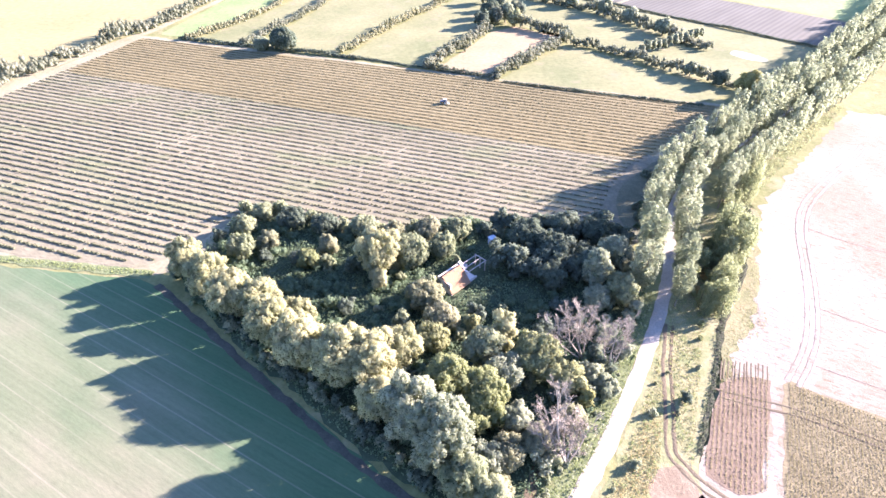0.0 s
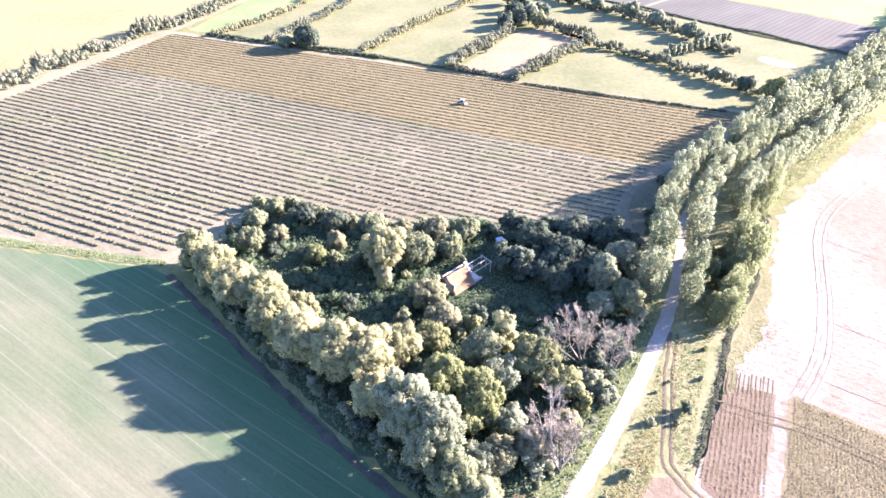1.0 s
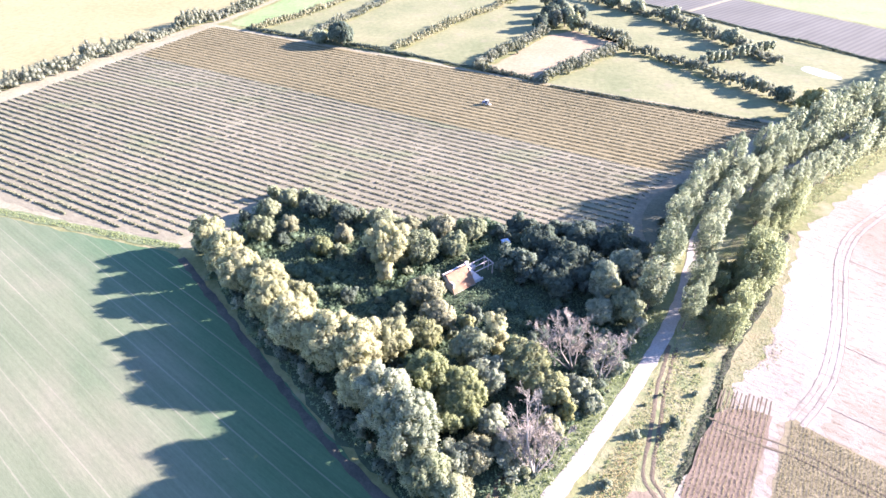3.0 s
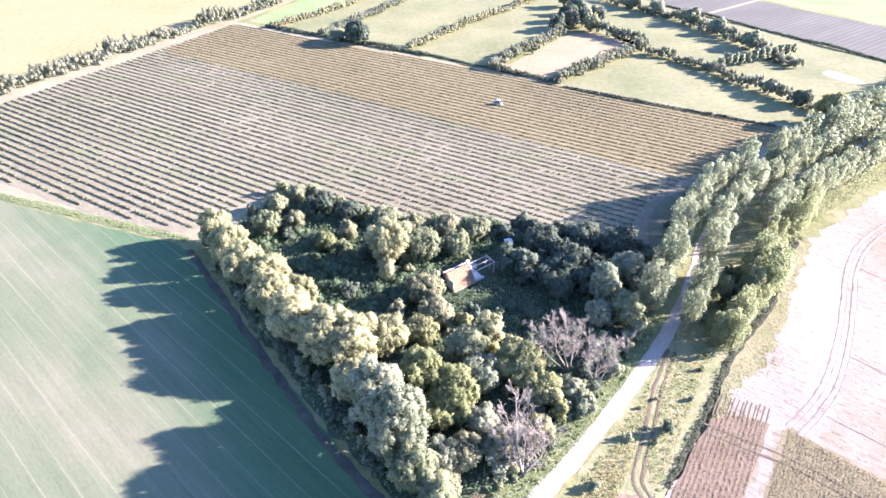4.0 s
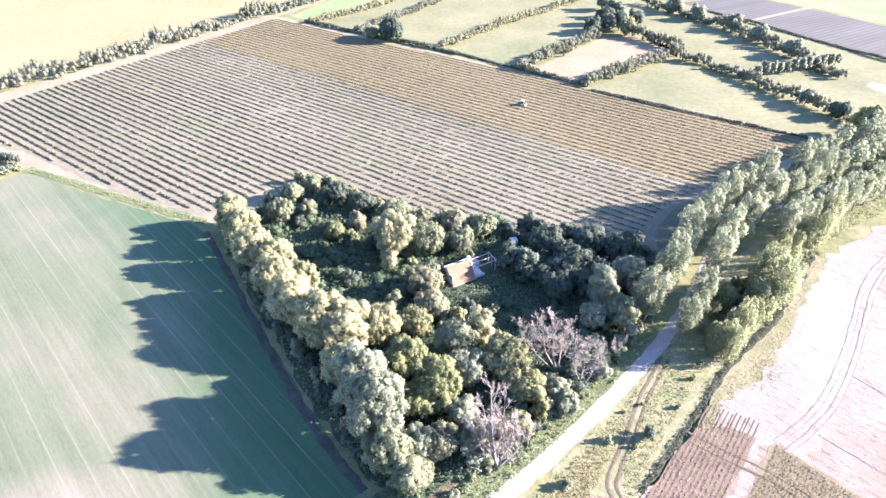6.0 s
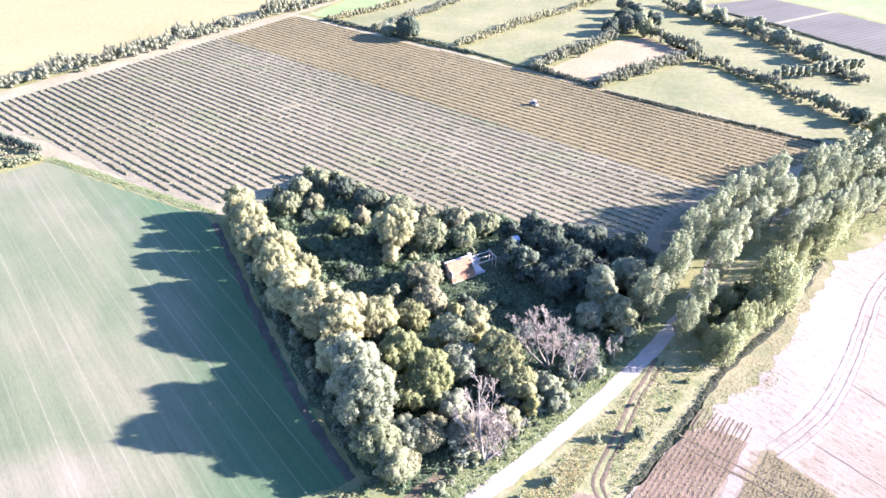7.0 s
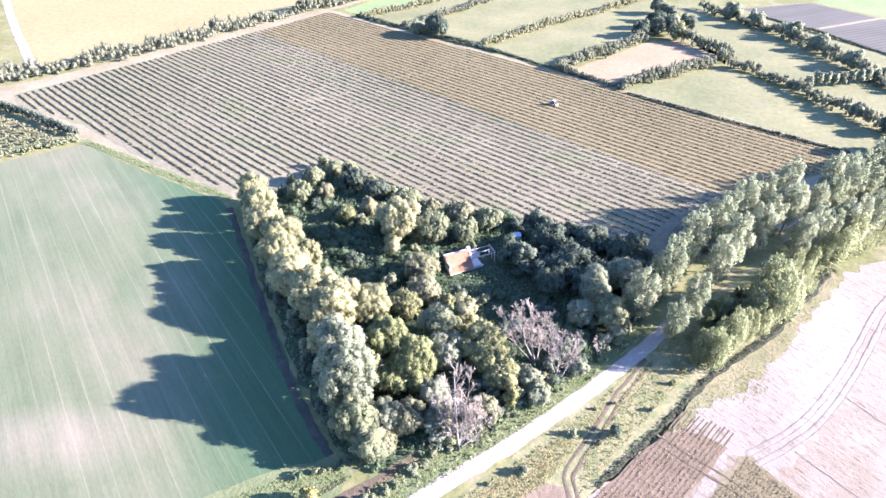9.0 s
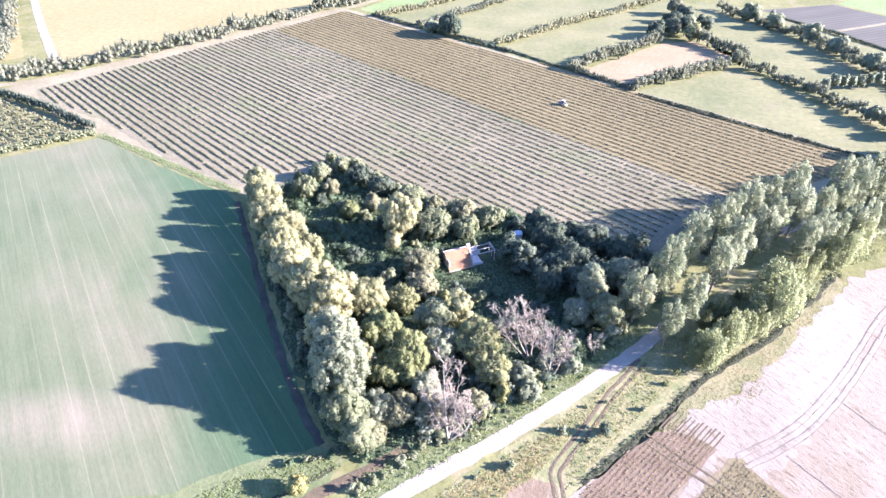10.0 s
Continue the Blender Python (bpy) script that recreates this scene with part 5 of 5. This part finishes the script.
for k, (x, y) in enumerate(along([(81, 236), (116, 260)], 3.6)[0]):
    tree("young_tree", (x, y), 5.0 + (k * 7 % 4) * 0.4, 2.0, "bluish", "small grey-green tree in a planted row", 260 + k, 900, 0.28, 0.08, 7, 1.0, 0.6)
for k, (x, y, h, r) in enumerate([(80, 297, 8, 4), (90, 284, 7, 4), (100, 265, 7.5, 4), (66, 312, 8, 4.5), (55, 322, 8, 4.5)]):
    tree("field_tree", (x, y), h, r, "bluish", "grey-green tree in the far hedge", 280 + k, 2000, 0.4, 0.05, 9, 1.0, 0.9)
tree("field_tree", (95, 213), 6.0, 3.0, "bluish", "grey-green tree between pastures", 290, 1600, 0.34, 0.05, 9, 1.0, 0.9)
tree("field_tree", (103, 204), 6.5, 3.6, "dark", "dark tree between pastures", 291, 1800, 0.34, 0.05, 9, 1.0, 0.9)
tree("golden_tree", (106, 190), 11, 4.4, "golden", "yellowing broad tree behind the poplars", 292, 3000, 0.32, 0.05, 9, 1.0, 0.9)


# young trees of the nursery
def nursery():
    rng = np.random.default_rng(14)
    small = [bush_mesh(np.random.default_rng(300 + k), 2.4, 0.8, "brownish", 130, 0.2, 5) for k in range(4)]
    poly = [(-196, 106), (-139, 101.5), (-138, 98), (-149, 82), (-180, 68), (-225, 70)]
    u = np.array([math.cos(radians(-8)), math.sin(radians(-8))])
    w = np.array([-u[1], u[0]])
    for a in np.arange(-230, -140, 2.1):
        for b in np.arange(40, 110, 2.9):
            x, y = a * u[0] + b * w[0] + rng.normal(0, 0.2), a * u[1] + b * w[1] + rng.normal(0, 0.2)
            if inside(poly, x, y) and x > -192:
                ob = new("sapling", small[int(rng.integers(0, 4))])
                ob.matrix_world = pose(x, y, 0, 0, 0, rng.uniform(0, 360)) @ Matrix.Scale(rng.uniform(0.8, 1.15), 4)
                tagged(ob, "small pale nursery sapling in a row", "sapling", "nursery saplings")


nursery()


# ---- the ruined house ----
def ruin():
    # long side along a, roof pitch falling towards -b
    top = thing("ruined_house", pose(2.55, 89.3, 0, 0, 0, 45.5), "ruined cottage with orange tiled roof and white gable", "house")

    def wall(name, boxes, mat, label=""):
        bm = bmesh.new()
        for lo, hi in boxes:
            box(bm, lo, hi)
        bmesh.ops.bevel(bm, geom=bm.edges[:], offset=0.02, segments=1, affect="EDGES")
        return part(name, from_bm(name, bm, M[mat]), top, label)
    L, D = 2.9, 1.45
    wall("wall", [((-L, -D, 0), (L, -D + 0.35, 0.85))], "whitewash")
    wall("wall", [((-L, D + 0.95, 0), (L, D + 1.3, 2.9))], "whitewash")
    wall("wall", [((-L, -D + 0.35, 0), (-L + 0.35, D + 0.95, 2.6))], "whitewash")
    # broken gable with stepped top
    wall("gable", [((L - 0.35, -D + 0.35, 0), (L, D + 0.95, 1.6)), ((L - 0.35, -0.7, 1.6), (L, D + 0.95, 2.9)), ((L - 0.35, 0.3, 2.9), (L, 1.9, 3.4))], "whitewash", "broken white gable wall")
    wall("chimney", [((L - 0.6, 1.2, 3.3), (L + 0.05, 1.75, 4.2)), ((L - 0.66, 1.14, 4.2), (L + 0.11, 1.81, 4.3))], "whitewash", "white chimney stub")
    # tiled roof: courses of overlapping tiles
    for side in (-1, 1):
        slope = Vector((0, -1.0 * 1.72, -1.8)) if side < 0 else Vector((0, 1.72, -1.5))
        roof = part("roof", None, top)
        n = 9
        deck = bmesh.new()
        a, b = Vector((0, 1.2, 3.80)), Vector((0, 1.2, 3.80)) + slope * (1.75 if side < 0 else 1.2)
        vs = [deck.verts.new(Vector((x, p.y, p.z - 0.06))) for p in (a, b) for x in (-L - 0.2, L - 0.35)]
        f = deck.faces.new((vs[0], vs[1], vs[3], vs[2]))
        bmesh.ops.solidify(deck, geom=[f], thickness=0.05)
        part("roof_deck", from_bm("roof_deck", deck, M["old_wood"]), roof)
        rng = np.random.default_rng(4 + side)
        for i in range(n):
            bm = bmesh.new()
            p = a + (b - a) * (i / n)
            q = a + (b - a) * ((i + 1.25) / n)
            for x in np.arange(-L - 0.2, L - 0.4, 0.3):
                if rng.uniform() < 0.05:
                    continue
                dz = rng.normal(0, 0.012)
                c = [bm.verts.new(v) for v in ((x, p.y, p.z + dz), (x + 0.28, p.y, p.z + dz), (x + 0.28, q.y, q.z + 0.06 + dz), (x, q.y, q.z + 0.06 + dz))]
                bm.faces.new(c)
            bmesh.ops.solidify(bm, geom=bm.faces[:], thickness=0.03)
            part("tile_course", from_bm("tile_course", bm, M["tile"]), roof, "course of orange clay tiles" if i == 0 else "")
    # roofless end: wall stubs and bare timbers
    E0, E1 = L + 0.05, L + 5.4
    wall("wall", [((E0, D + 0.95, 0), (E0 + 2.4, D + 1.25, 2.0)), ((E0 + 2.4, D + 0.95, 0), (E0 + 3.1, D + 1.25, 1.2))], "whitewash", "low broken white wall")
    wall("wall", [((E0, -1.25, 0), (E0 + 1.5, -0.95, 0.9)), ((E0 + 1.5, -1.25, 0), (E0 + 2.3, -0.95, 0.55))], "whitewash", "low broken white wall")
    wall("floor_slab", [((E0, -0.9, 0), (E0 + 2.3, D + 0.9, 0.12))], "whitewash", "pale rubble floor")
    for y in (-0.9, 0.5, 1.9):
        wall("beam", [((L - 0.1, y - 0.08, 2.75), (E1, y + 0.08, 2.93))], "old_wood", "bare pale timber beam")
    for y in (-0.9, 0.5, 1.9):
        wall("post", [((E1 - 0.25, y - 0.09, 0), (E1 - 0.07, y + 0.09, 2.75))], "old_wood", "bare pale timber post")
    wall("cross_beam", [((E1 - 0.26, -1.2, 2.93), (E1 - 0.06, 2.2, 3.1))], "old_wood", "bare pale cross timber")


ruin()


def blue_shed():
    top = thing("blue_hut", pose(11.2, 104.2, 0, 0, 0, 30), "small faded blue sheet hut among shrubs", "hut")
    for name, lo, hi, mat in (("wall", (-0.8, -0.7, 0), (0.8, 0.7, 1.9), "blue_paint"), ("roof", (-0.9, -0.85, 1.9), (0.9, 0.85, 2.0), "blue_paint"), ("door", (-0.3, -0.74, 0.05), (0.35, -0.7, 1.7), "white_paint")):
        bm = bmesh.new()
        box(bm, lo, hi)
        bmesh.ops.bevel(bm, geom=bm.edges[:], offset=0.02, segments=1, affect="EDGES")
        part(name, from_bm(name, bm, M[mat]), top)


blue_shed()


# ---- the tractor ----
def tractor(x, y, turn):
    top = thing("tractor", pose(x, y, 0.05, 0, 0, turn) @ Matrix.Scale(0.75, 4), "blue and white narrow orchard tractor working between rows", "tractor")

    def lump(name, lo, hi, mat, bevel=0.08, parent=None):
        bm = bmesh.new()
        box(bm, lo, hi)
        bmesh.ops.bevel(bm, geom=bm.edges[:], offset=bevel, segments=2, affect="EDGES")
        return part(name, from_bm(name, bm, M[mat]), parent or top)

    def wheel(x, y, r, w):
        bm = bmesh.new()
        bmesh.ops.create_cone(bm, cap_ends=True, segments=24, radius1=r, radius2=r, depth=w, matrix=pose(x, y, r, 90))
        bmesh.ops.bevel(bm, geom=[e for e in bm.edges if e.calc_face_angle(0) > 1], offset=w * 0.2, segments=2, affect="EDGES")
        tyre = part("wheel", from_bm("wheel", bm, M["rubber"]), top)
        bm = bmesh.new()
        bmesh.ops.create_cone(bm, cap_ends=True, segments=18, radius1=r * 0.55, radius2=r * 0.55, depth=w * 1.06, matrix=pose(x, y, r, 90))
        part("rim", from_bm("rim", bm, M["rim"]), tyre)
    lump("bonnet", (0.3, -0.38, 0.75), (1.9, 0.38, 1.45), "tractor_paint", 0.12)
    lump("chassis", (-1.2, -0.3, 0.45), (1.8, 0.3, 0.8), "rubber", 0.05)
    cab = lump("cab", (-1.1, -0.6, 0.95), (0.4, 0.6, 2.15), "glass", 0.1)
    lump("cab_roof", (-1.25, -0.7, 2.13), (0.55, 0.7, 2.32), "white_paint", 0.07, cab)
    for sx in (-1.08, 0.34):
        for sy in (-0.6, 0.56):
            lump("cab_post", (sx, sy, 0.95), (sx + 0.07, sy + 0.05, 2.15), "white_paint", 0.01, cab)
    for sy in (-0.78, 0.78):
        lump("mudguard", (-1.2, sy - 0.18, 1.25), (-0.05, sy + 0.18, 1.36), "tractor_paint", 0.04)
        wheel(-0.65, sy, 0.62, 0.34)
        wheel(1.45, sy * 0.85, 0.42, 0.24)
    lump("mower_deck", (-2.5, -0.75, 0.35), (-1.5, 0.75, 0.65), "rim", 0.1)
    lump("drawbar", (-1.6, -0.15, 0.5), (-1.1, 0.15, 0.62), "rim", 0.03)
    return top


tractor(-0.5, 185.4, ROW_TURN + 180)
